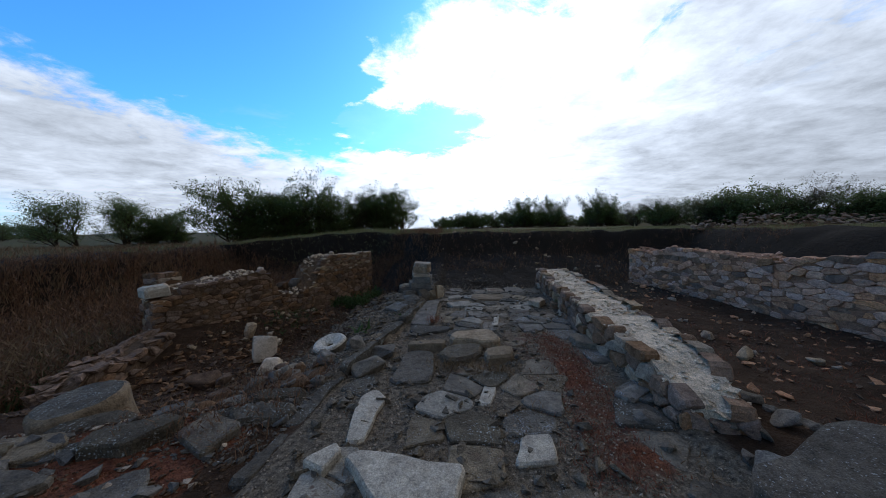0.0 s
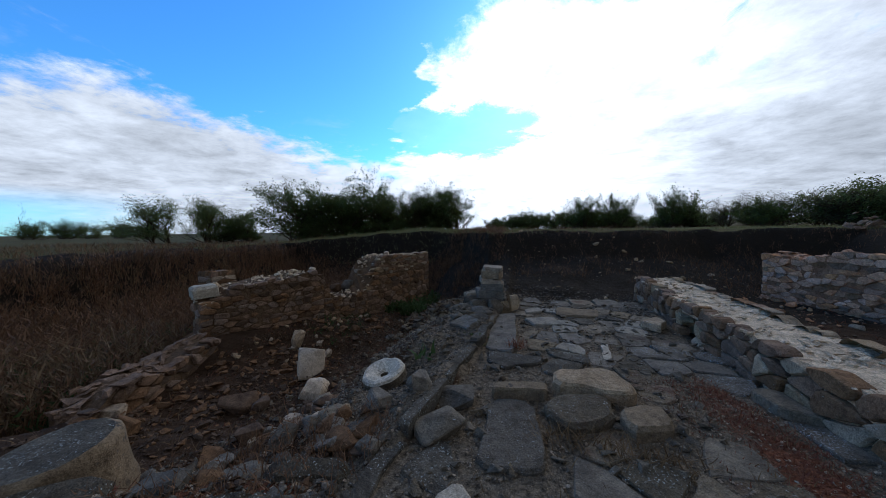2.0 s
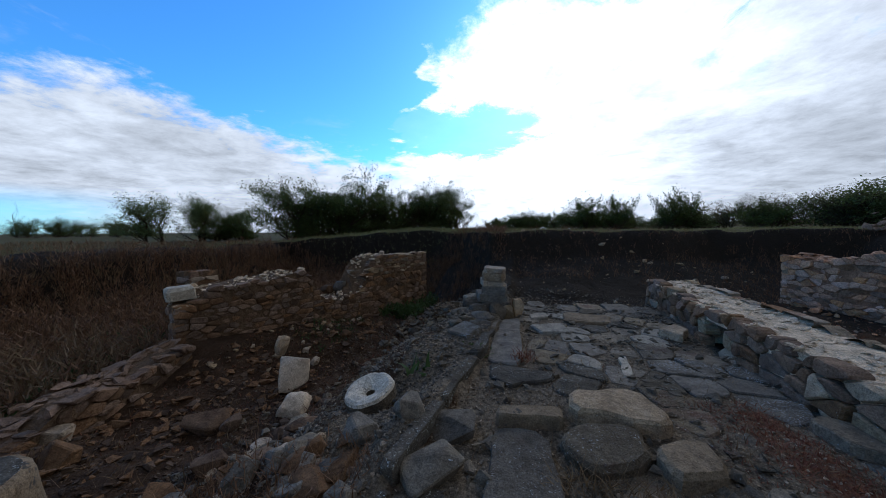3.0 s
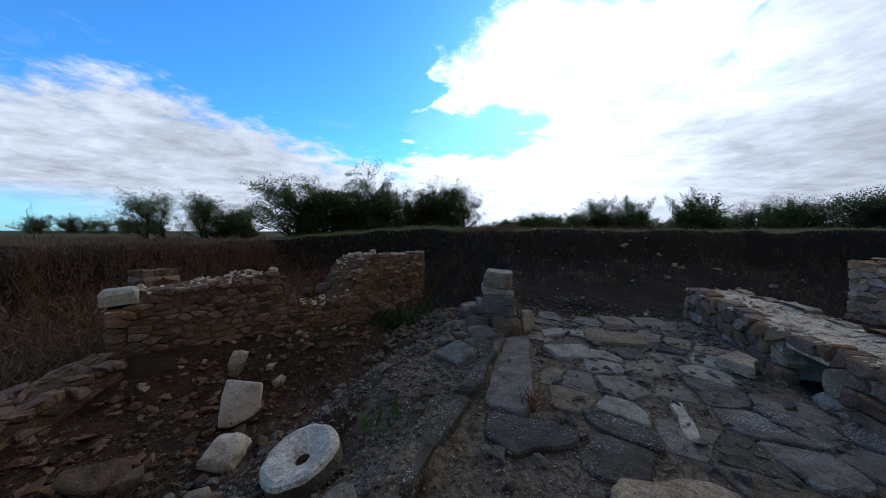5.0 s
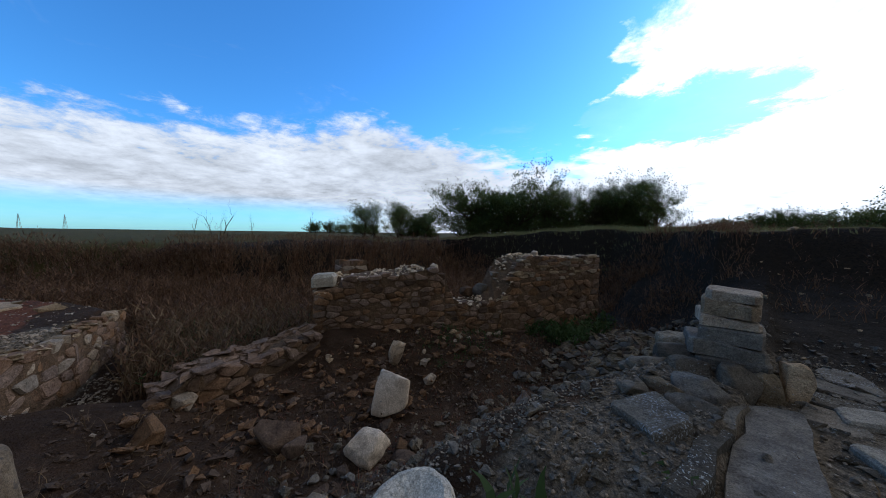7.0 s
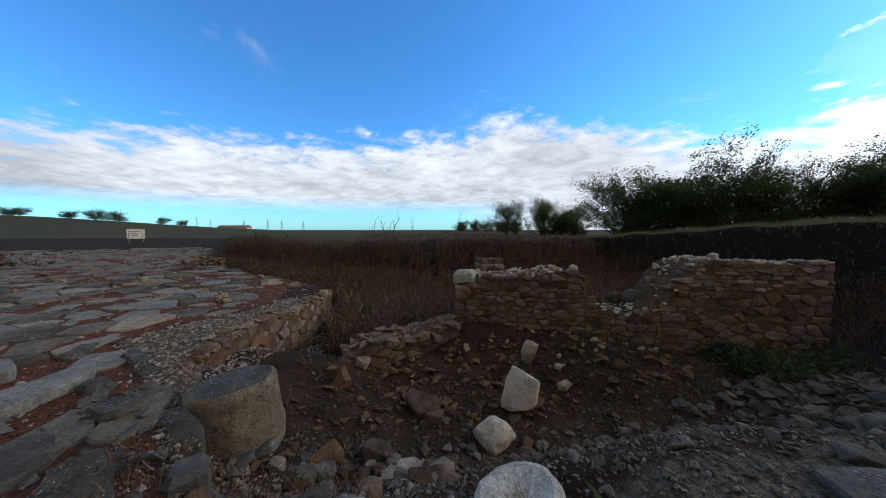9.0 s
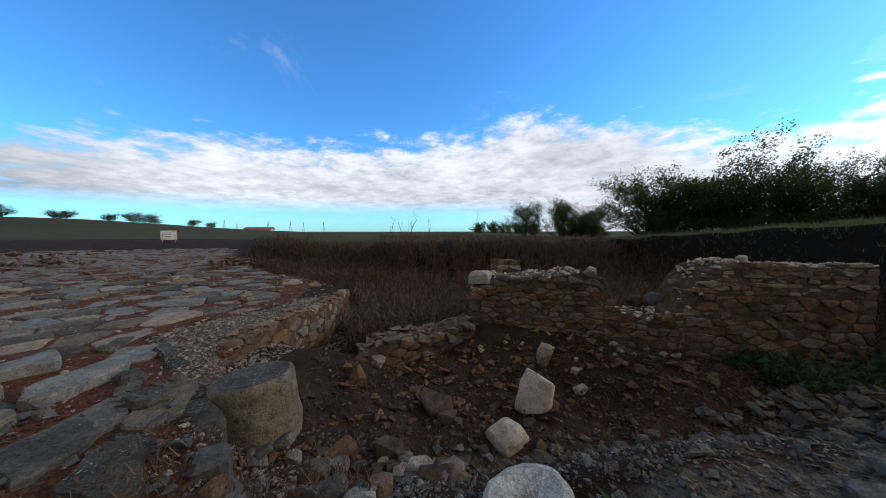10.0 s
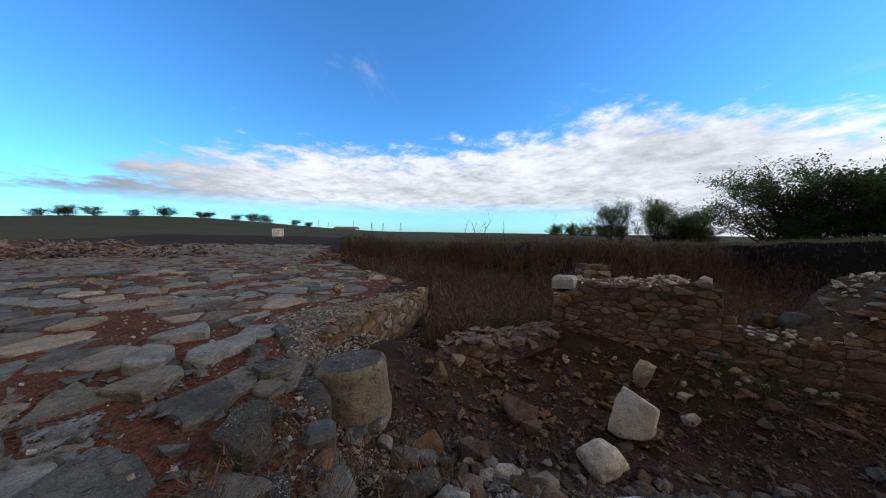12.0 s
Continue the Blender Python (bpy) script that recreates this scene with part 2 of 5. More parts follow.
SLAB = material("grey paving stone", ((0.126, 0.112, 0.096), (0.195, 0.176, 0.152), (0.055, 0.047, 0.040)), 2.4, 0.85, 1.0, 60,
                spots=((0.38, 0.375, 0.36), 64, 0.615), per_piece=0.34, stain=((0.12, 0.075, 0.055), 1.5, 0.58))
BUFFSTONE = material("buff rubble stone", ((0.42, 0.245, 0.175), (0.52, 0.335, 0.245), (0.16, 0.090, 0.064)), 4.5, 0.9, 1.0, 46,
                     spots=((0.42, 0.37, 0.31), 50, 0.66), per_piece=0.18)
BUFFMORTAR = material("pinkish earth mortar", ((0.22, 0.132, 0.095), (0.31, 0.195, 0.145), (0.10, 0.060, 0.044)), 5, 0.95, 1.0, 60)
SPECKLED = material("speckled grey stone", ((0.085, 0.083, 0.082), (0.14, 0.137, 0.134), (0.05, 0.048, 0.047)), 5, 0.85, 0.7, 50, spots=((0.36, 0.37, 0.38), 70, 0.55))
WALLSTONE = material("brown rubble stone", ((0.170, 0.111, 0.082), (0.24, 0.165, 0.125), (0.070, 0.046, 0.035)), 4.5, 0.9, 1.0, 46,
                     spots=((0.36, 0.32, 0.27), 60, 0.66), per_piece=0.24)
PALESTONE = material("pale limestone rubble", ((0.250, 0.203, 0.160), (0.35, 0.295, 0.240), (0.115, 0.09, 0.07)), 5.0, 0.9, 0.8, 46,
                     spots=((0.55, 0.52, 0.48), 34, 0.66), per_piece=0.25)
MORTAR = material("earth mortar", ((0.105, 0.074, 0.054), (0.16, 0.116, 0.086), (0.045, 0.032, 0.024)), 6, 0.95, 1.0, 60)
WALLTOP = material("crumbled lime mortar", ((0.52, 0.45, 0.385), (0.68, 0.61, 0.54), (0.17, 0.14, 0.115)), 6, 0.95, 1.0, 60)
WHITE = material("white marble", ((0.42, 0.37, 0.335), (0.52, 0.47, 0.43), (0.25, 0.215, 0.19)), 3, 0.75, 0.35, 30,
                 spots=((0.16, 0.15, 0.14), 24, 0.70))
BLUEWHITE = material("weathered white marble", ((0.36, 0.355, 0.35), (0.54, 0.53, 0.52), (0.15, 0.148, 0.145)), 9, 0.8, 0.4, 40,
                     spots=((0.14, 0.15, 0.14), 34, 0.62))
MARBLE = material("worn grey white marble", ((0.30, 0.29, 0.28), (0.42, 0.41, 0.395), (0.16, 0.15, 0.14)), 6, 0.8, 0.5, 40)
BLUESLAB = material("pale bluish stone", ((0.175, 0.178, 0.180), (0.27, 0.268, 0.264), (0.09, 0.085, 0.08)), 6, 0.85, 0.6, 44, spots=((0.12, 0.08, 0.06), 12, 0.62))
LICHEN = material("lichened dark stone", ((0.060, 0.056, 0.052), (0.10, 0.095, 0.086), (0.035, 0.032, 0.03)), 4, 0.9, 0.9, 44,
                  spots=((0.40, 0.41, 0.38), 58, 0.585), per_piece=0.2)
DRUM = material("lichened sandstone", ((0.155, 0.128, 0.101), (0.215, 0.180, 0.145), (0.080, 0.065, 0.052)), 3, 0.9, 0.8, 36,
                spots=((0.07, 0.063, 0.056), 14, 0.60))
BLUEROCK = material("blue grey rubble", ((0.088, 0.084, 0.082), (0.145, 0.139, 0.134), (0.042, 0.040, 0.039)), 5, 0.85, 0.5, 40, per_piece=0.3,
                    spots=((0.42, 0.43, 0.44), 30, 0.68))
BROWNROCK = material("brown field stone", ((0.072, 0.047, 0.034), (0.135, 0.094, 0.070), (0.034, 0.022, 0.016)), 5, 0.9, 0.5, 40, per_piece=0.3)
BARK = material("bark", ((0.05, 0.042, 0.034), (0.075, 0.062, 0.05), (0.035, 0.03, 0.025)), 8, 0.95, 0.8, 60)
LEAF = leaf_material("leaves", (0.040, 0.062, 0.018), (0.12, 0.155, 0.045), 0.55)
LEAF_LIGHT = leaf_material("olive leaves", (0.085, 0.115, 0.040), (0.17, 0.205, 0.08), 0.55)
LEAF_BARE = leaf_material("autumn leaves", (0.07, 0.06, 0.035), (0.10, 0.09, 0.05))
WEED = leaf_material("dry red weeds", (0.080, 0.038, 0.020), (0.240, 0.132, 0.070), 0.3)
STRAW = leaf_material("dry grass", (0.095, 0.056, 0.027), (0.25, 0.165, 0.088), 0.25)
REDMOSS = leaf_material("red dried herbs", (0.14, 0.046, 0.028), (0.25, 0.105, 0.060), 0.2)
GREEN = leaf_material("green weeds", (0.035, 0.06, 0.02), (0.07, 0.11, 0.035), 0.3)
GRASS = leaf_material("bank grass", (0.11, 0.12, 0.045), (0.22, 0.20, 0.09), 0.4)


def plain(name, colour, rough=0.6, metal=0.0):
    m = material(name, (colour, tuple(c * 1.15 for c in colour), tuple(c * 0.8 for c in colour)), 2.0, rough, 0.15, 20)
    m.node_tree.nodes["Principled BSDF"].inputs["Metallic"].default_value = metal
    return m


SIGNWHITE = plain("painted board", (0.72, 0.72, 0.72))
SIGNINK = plain("printed grey", (0.30, 0.31, 0.34))
STEEL = plain("galvanised steel", (0.28, 0.30, 0.33), 0.5, 0.6)
ROOF = plain("far roof tiles", (0.30, 0.20, 0.16), 0.9)
PLASTER = plain("far plaster", (0.60, 0.59, 0.57), 0.9)


# ---- mesh helpers ----
def part(name, bm, mat, parent=None, label="", matrix=None):
    me = bpy.data.meshes.new(name)
    if isinstance(bm, tuple):
        used = sorted({i for f in bm[1] for i in f})
        if len(used) < len(bm[0]):
            to = {i: k for k, i in enumerate(used)}
            bm = ([bm[0][i] for i in used], [tuple(to[i] for i in f) for f in bm[1]])
        me.from_pydata(bm[0], [], bm[1])
        me.validate()
    else:
        bm.to_mesh(me)
        bm.free()
    me.materials.append(mat)
    return place(name, me, parent, label, matrix)


def place(name, me, parent=None, label="", matrix=None):
    ob = new(name, me)
    if matrix is not None:
        ob.matrix_basis = matrix
    if parent is not None:
        ob.parent = parent
    if label:
        ob["label"] = label
    return ob


def interp(v, xs, ys):
    return np.interp(v, xs, ys)


def sstep(a, b, v):
    u = np.clip((v - a) / (b - a), 0, 1)
    return u * u * (3 - 2 * u)


class Field:
    """Smooth value noise on the plan, for terrain."""
    def __init__(self, seed):
        self.grid = np.random.RandomState(seed).rand(257, 257)

    def __call__(self, x, y, size):
        u, v = np.asarray(x) / size + 1000.0, np.asarray(y) / size + 1000.0
        i, j = np.floor(u).astype(int), np.floor(v).astype(int)
        fu, fv = u - i, v - j
        fu, fv = fu * fu * (3 - 2 * fu), fv * fv * (3 - 2 * fv)
        g = self.grid
        i0, i1, j0, j1 = i % 257, (i + 1) % 257, j % 257, (j + 1) % 257
        return (g[i0, j0] * (1 - fu) + g[i1, j0] * fu) * (1 - fv) + (g[i0, j1] * (1 - fu) + g[i1, j1] * fu) * fv - 0.5


FA, FB = Field(3), Field(8)


# ---- the plan ----
def kerb_x(y):
    """The left edge of the paved street."""
    return interp(y, (-6, 1.4, 2.3, 4.0, 6.6, 9), (-2.1, -1.85, -1.8, -1.52, -1.25, -1.1))


def plaza_edge(x):
    """The northern rim of the paved square to the west."""
    return interp(x, (-60, -40, -18, -14, -12, -10.5, -9.2, -7.5, -5.9, -5.2, -4.7, -4.0, -3.35, -2.64, -2.2), (-14.0, -11.0, -3.4, -1.2, 0.3, 1.6, 2.2, 1.8, 1.1, 0.95, 1.2, 1.40, 1.80, 2.15, 2.2))


def kerb_line(x):
    """The row of lichened kerb stones on the north side of the square; crushed stone lies between it and the rim."""
    return interp(x, (-12, -7.6, -6.7, -6.0, -5.0, -4.1, -3.35, -2.64, -2.2), (1.5, 1.4, 0.4, -0.05, 0.70, 1.32, 1.74, 2.12, 2.15))


def wall_a_x(y):
    """The face of the long wall on the west side of the sunken room."""
    return interp(y, (2.5, 4.6, 4.8, 6.85, 8.0, 10.4, 13.5), (-5.75, -6.30, -6.72, -5.55, -5.0, -3.95, -3.2))


def outside(x, y):
    z = 0.98 + 0.56 * sstep(-14, -5, x) + 0.06 * sstep(4, 14, x)
    z = z + 0.12 * np.exp(-((x + 9) / 7) ** 2 - ((y - 17) / 4) ** 2)
    far = np.hypot(x, y)
    z = z + 0.35 * FA(x, y, 9.0) * sstep(14, 30, far)
    z = z + 14 * np.exp(-((x + 200) / 100) ** 2 - ((y + 170) / 90) ** 2)
    z = z + 4.2 * sstep(30, 120, x) * sstep(-80, 0, y)
    z = z - 1.2 * sstep(60, 400, -x) * sstep(-160, 60, y)
    return z


def ground_height(x, y, rough=True):
    x, y = np.asarray(x, float), np.asarray(y, float)
    kx = kerb_x(y)
    u = kx - x
    room = interp(y, (1.2, 2.4, 3.3, 4.4, 6.5, 9.0, 11.5, 13), (-0.18, -0.52, -0.72, -0.82, -0.92, -0.95, -0.85, -0.5))
    # rubble ridge along the kerb, then the slope into the sunken room
    lip = interp(y, (1.8, 2.5, 4.0, 5.5), (-0.04, 0.09, 0.12, 0.15))
    ridge = sstep(0.0, 0.05, u) * (lip - (lip + 0.05) * sstep(0.20, 0.46, u) * sstep(4.5, 3.9, y))
    slope_w = interp(y, (1, 3, 6, 9), (0.8, 1.2, 1.4, 1.0))
    crest = interp(y, (1.0, 2.5, 4.0, 5.6, 6.3, 9), (0.45, 0.75, 0.95, 0.85, 0.5, 0.3))
    left = ridge + (room - ridge) * sstep(crest, crest + slope_w, u)
    # spoil slope up to the foot of the west wall
    foot = sstep(1.9, 0.1, x - wall_a_x(y)) * interp(y, (3, 4.2, 5, 6.5, 8, 9.5), (0.02, 0.16, 0.50, 0.46, 0.28, 0.15))
    left = left + foot
    z = np.where(u > 0, left, 0.0)
    # rubble heap between the pier and the end of the west wall
    z = z + 0.50 * np.exp(-((x + 2.75) / 0.75) ** 2 - ((y - 8.9) / 1.3) ** 2)
    # hollow under the round stone
    z = z - 0.20 * np.exp(-((x + 2.46) ** 2 + (y - 3.66) ** 2) / 0.14)
    # room on the east, behind the low thick wall
    z = np.where(x > 2.2, -0.22 * sstep(2.2, 3.2, x) + 0.0, z)
    # behind the west wall: overgrown pit
    wx = wall_a_x(y)
    pit = interp(x, (-14, -10, -7, -6), (-0.35, -0.75, -0.85, -0.75))
    z = np.where(x < wx - 0.3, z + (pit - z) * sstep(wx - 0.3, wx - 0.8, x), z)
    # the paved square
    pe = plaza_edge(x)
    sq = sstep(pe + 0.12, pe - 0.12, y) * sstep(-1.6, -2.2, x)
    z = z * (1 - sq) + 0.0 * sq
    # banks
    nb = y - interp(x, (-14, -9, -5, -3.4, -2.0, 0, 3.5, 5.5, 8, 12), (12.2, 13.2, 13.0, 11.4, 8.6, 8.2, 8.8, 10.4, 10.6, 9.9))
    wid = interp(x, (-12, -5, -2, 0, 4, 8), (1.7, 1.9, 3.4, 4.2, 4.0, 3.2))
    prof = np.clip(nb / wid, 0, 1)
    north = 0.62 * prof ** 1.1 + 0.38 * sstep(0.72, 1.0, prof)
    west = sstep(1.3, -1.3, x + 0.5 * FA(x, y, 1.7) - interp(y, (-8, -3, 0, 4, 8), (-25, -20, -16.5, -13, -12.3))) * sstep(-0.3, 1.6, y - pe)
    east = sstep(7.6, 10.2, x) * sstep(-12, -9, y)
    plaza_far = sstep(-26, -42, x) * sstep(2.0, -1.0, y - pe) * 0.6
    south = sstep(-26, -44, y) * 0.6
    b = np.maximum.reduce([north, west, east, plaza_far, south])
    z = z * (1 - b) + outside(x, y) * b
    if rough:
        near = sstep(40, 12, np.hypot(x, y)) * (1 - 0.8 * np.exp(-((x + 2.46) ** 2 + (y - 3.66) ** 2) / 0.15))
        z = z + near * (0.16 * FB(x, y, 1.1) + 0.07 * FA(x, y, 0.37) + 0.035 * FB(x, y, 0.13)) * np.where((u < -0.0) & (x < 1.5) & (y < 7.5), 0.22, 1.0) * (1 - 0.65 * sq)
    return z


def gh(x, y):
    return float(ground_height(x, y))


def axis(lo, hi, near_lo, near_hi, step):
    mid = list(np.arange(near_lo, near_hi + 1e-6, step))
    up, down, d = [], [], step
    v = near_hi
    while v < hi:
        d *= 1.16
        v += d
        up.append(v)
    v, d = near_lo, step
    while v > lo:
        d *= 1.16
        v -= d
        down.append(v)
    return np.array(down[::-1] + mid + up)


def build_ground():
    xs, ys = axis(-2500, 2500, -14.0, 8.5, 0.08), axis(-2500, 2500, -2.5, 15.5, 0.08)
    X, Y = np.meshgrid(xs, ys)
    Z = ground_height(X, Y)
    n, m = X.shape
    verts = np.stack([X.ravel(), Y.ravel(), Z.ravel()], 1)
    idx = np.arange(n * m).reshape(n, m)
    faces = np.stack([idx[:-1, :-1], idx[:-1, 1:], idx[1:, 1:], idx[1:, :-1]], -1).reshape(-1, 4)
    me = bpy.data.meshes.new("ground")
    me.from_pydata(verts.tolist(), [], faces.tolist())
    me.materials.append(GROUND)
    me.materials.append(FIELD)
    u = kerb_x(Y) - X
    gravel = np.maximum(0.8 * sstep(-0.1, 0.1, u) * sstep(1.15, 0.65, u) * sstep(1.4, 2.0, Y), 0.75 * sstep(0.02, -0.02, u) * sstep(1.9, 1.5, X) * sstep(-1.5, 0.8, Y))
    gravel = np.maximum(gravel, 0.45 * sstep(6.0, 8.0, Y) * sstep(-4.5, -2.5, X) * sstep(3, 2, X))
    heap = np.exp(-((X + 2.75) / 0.9) ** 2 - ((Y - 8.7) / 1.5) ** 2)
    gravel = np.maximum(gravel, heap)
    rim_strip = sstep(-0.15, 0.1, Y - kerb_line(X)) * sstep(0.3, 0.0, Y - plaza_edge(X)) * sstep(-9, -7.5, X) * sstep(-2.6, -3.2, X)
    gravel = np.maximum(gravel, 0.9 * rim_strip)
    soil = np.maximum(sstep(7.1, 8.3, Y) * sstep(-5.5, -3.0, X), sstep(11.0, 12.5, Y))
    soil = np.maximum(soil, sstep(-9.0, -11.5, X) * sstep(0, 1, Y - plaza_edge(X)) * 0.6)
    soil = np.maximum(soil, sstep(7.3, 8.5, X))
    red = 0.50 * sstep(0.40, 0.80, X) * sstep(1.30, 1.05, X) * sstep(0.9, 1.3, Y) * sstep(4.4, 3.8, Y)
    red = np.maximum(red, 0.64 * sstep(-34, -24, X) * sstep(0.1, -0.2, Y - np.minimum(plaza_edge(X), kerb_line(X))) * sstep(-2.0, -2.4, X))
    red = np.maximum(red, 0.30 * sstep(2.6, 3.2, X) * sstep(7.0, 6.0, X))
    red = np.maximum(red, 0.10 * sstep(1.9, 2.4, u))
    soil = soil * (1 - sstep(0.2, 0.6, heap))
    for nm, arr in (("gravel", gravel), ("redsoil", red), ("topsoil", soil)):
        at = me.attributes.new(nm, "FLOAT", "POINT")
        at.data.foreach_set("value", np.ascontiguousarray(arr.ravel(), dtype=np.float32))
    cx, cy = X[:-1, :-1].ravel(), Y[:-1, :-1].ravel()
    lip = ground_height(X, Y, False)[:-1, :-1].ravel() > 0.985 * outside(X, Y)[:-1, :-1].ravel()
    field = ((cy > 10) & lip | (cx < -15) & (cy > plaza_edge(cx) + 1) | (cx > 11) | (cx < -44) | (cy < -34)).astype(np.int32)
    me.polygons.foreach_set("material_index", field)
    me.polygons.foreach_set("use_smooth", np.ones(len(faces), dtype=bool))
    me.update()
    tagged(new("ground", me), "bare brown earth and gravel of an excavation under dry fields", "ground", kind="structure")


build_ground()


# ---- stones ----
def hull_mesh(name, seed, mat, flat=1.0, count=13, square=0.55, soft=0.0):
    """An angular stone about 1 across, as a hull of points on a rounded box."""
    r = random.Random(seed)
    bm = bmesh.new()
    for i in range(count):
        v = Vector((r.gauss(0, 1), r.gauss(0, 1), r.gauss(0, 1))).normalized()
        k = max(abs(v.x), abs(v.y), abs(v.z))
        v = v * ((1 - square) + square / k) * r.uniform(0.42, 0.52)
        bm.verts.new((v.x, v.y, v.z * flat))
    res = bmesh.ops.convex_hull(bm, input=bm.verts)
    bmesh.ops.delete(bm, geom=[g for g in res["geom_interior"] if isinstance(g, bmesh.types.BMVert)], context="VERTS")
    bmesh.ops.dissolve_limit(bm, angle_limit=radians(16), verts=bm.verts[:], edges=bm.edges[:])
    if soft:
        bmesh.ops.bevel(bm, geom=bm.edges[:], offset=soft, segments=1, affect="EDGES", clamp_overlap=True)
    bmesh.ops.recalc_face_normals(bm, faces=bm.faces)
    me = bpy.data.meshes.new(name)
    bm.to_mesh(me)
    bm.free()
    me.materials.append(mat)
    return me


def rock_kinds(name, mat, n, seed, flat=0.75):
    return [hull_mesh(name, seed + i, mat, flat, 17, 0.6, 0.035) for i in range(n)]


ROCK_BLUE = rock_kinds("stone", BLUEROCK, 7, 100)
ROCK_BROWN = rock_kinds("stone", BROWNROCK, 7, 200)
ROCK_PALE = rock_kinds("stone", PALESTONE, 6, 300)


def gravel_bed(name, points, sizes, mat, label, category, seed, parent=None, flat=0.7):
    """Many small stones in one mesh."""
    r = np.random.RandomState(seed)
    protos = []
    for i in range(8):
        me = hull_mesh("pebble", seed * 50 + i, mat, flat, 9)
        protos.append((np.array([v.co[:] for v in me.vertices]), [tuple(p.vertices) for p in me.polygons]))
        bpy.data.meshes.remove(me)
    verts, faces, base = [], [], 0
    for (x, y, z), s in zip(points, sizes):
        pv, pf = protos[r.randint(8)]
        q = Euler((r.uniform(-0.4, 0.4), r.uniform(-0.4, 0.4), r.uniform(0, 6.28))).to_matrix()
        v = (pv * np.array((s * r.uniform(0.8, 1.4), s * r.uniform(0.7, 1.1), s * r.uniform(0.6, 1.0)))) @ np.array(q).T + np.array((x, y, z))
        verts.append(v)
        faces += [tuple(k + base for k in f) for f in pf]
        base += len(pv)
    ob = part(name, (np.concatenate(verts).tolist(), faces), mat, parent)
    if parent is None:
        tagged(ob, label, category, kind="stuff")
    else:
        tagged(ob, label, kind="stuff")
    return ob


def clip_poly(poly, px, py, nx, ny):
    """Keep the side of the polygon where (p - point) . n <= 0."""
    out = []
    for i in range(len(poly)):
        a, b = poly[i], poly[(i + 1) % len(poly)]
        da, db = (a[0] - px) * nx + (a[1] - py) * ny, (b[0] - px) * nx + (b[1] - py) * ny
        if da <= 0:
            out.append(a)
        if da * db < 0:
            t = da / (da - db)
            out.append((a[0] + (b[0] - a[0]) * t, a[1] + (b[1] - a[1]) * t))
    return out


def cells(sites, bounds, gap):
    """Voronoi cells of the sites in a rectangle, shrunk by half the joint."""
    x0, y0, x1, y1 = bounds
    pts = np.array(sites)
    res = []
    for i, (sx, sy) in enumerate(sites):
        d = np.hypot(pts[:, 0] - sx, pts[:, 1] - sy)
        poly = [(x0, y0), (x1, y0), (x1, y1), (x0, y1)]
        for j in np.argsort(d)[1:22]:
            if d[j] < 1e-6:
                continue
            nx, ny = (pts[j] - pts[i]) / d[j]
            k = d[j] / 2 - gap / 2
            poly = clip_poly(poly, sx + nx * k, sy + ny * k, nx, ny)
            if len(poly) < 3:
                break
        if len(poly) >= 3:
            res.append(poly)
    return res


def poly_area(p):
    return 0.5 * abs(sum(p[i][0] * p[(i + 1) % len(p)][1] - p[(i + 1) % len(p)][0] * p[i][1] for i in range(len(p))))


def worn_outline(poly, r, wear):
    """Round the corners and make the edges uneven."""
    n = len(poly)
    size = math.sqrt(poly_area(poly))
    out = []
    for i in range(n):
        a, b, c = poly[i - 1], poly[i], poly[(i + 1) % n]
        for q in (a, c):
            l = math.hypot(q[0] - b[0], q[1] - b[1])
            k = min(0.35, wear * size * r.uniform(0.6, 1.4) / max(l, 1e-4))
            out.append((b[0] + (q[0] - b[0]) * k + r.uniform(-1, 1) * 0.018 * size, b[1] + (q[1] - b[1]) * k + r.uniform(-1, 1) * 0.018 * size))
        l = math.hypot(c[0] - b[0], c[1] - b[1])
        if l > 0.24:
            for t in ((0.36, 0.64) if l > 0.5 else (0.5,)):
                e = r.uniform(-0.035, 0.045) * l
                out.append((b[0] + (c[0] - b[0]) * t - (c[1] - b[1]) / l * e, b[1] + (c[1] - b[1]) * t + (c[0] - b[0]) / l * e))
    return out


def block(poly, depth, bevel, r, uneven=0.0):
    """A stone with the outline poly in x, y: top at z 0, worn edge, underside at -depth. Origin at its middle."""
    cx, cy = sum(p[0] for p in poly) / len(poly), sum(p[1] for p in poly) / len(poly)
    q = [(p[0] - cx, p[1] - cy) for p in poly]
    n = len(q)
    rad = max(math.hypot(*p) for p in q)
    k = max(0.5, 1 - bevel / max(rad * 0.7, 1e-3))
    tx, ty = r.uniform(-uneven, uneven), r.uniform(-uneven, uneven)
    top = [(x * k, y * k, (x * tx + y * ty) * k + r.uniform(-0.15, 0.15) * bevel) for x, y in q]
    rim = [(x, y, x * tx + y * ty - bevel * r.uniform(0.7, 1.5)) for x, y in q]
    low = [(x * 1.01, y * 1.01, -depth) for x, y in q]
    verts = top + rim + low + [(0, 0, bevel * 0.35 * r.uniform(0, 1))]
    faces = [(i, (i + 1) % n, 3 * n) for i in range(n)]
    for i in range(n):
        j = (i + 1) % n
        faces.append((n + i, n + j, j, i))
        faces.append((2 * n + i, 2 * n + j, n + j, n + i))
    return (cx, cy), (verts, faces)


def ccw(p):
    s = sum(p[i][0] * p[(i + 1) % len(p)][1] - p[(i + 1) % len(p)][0] * p[i][1] for i in range(len(p)))
    return p if s > 0 else p[::-1]


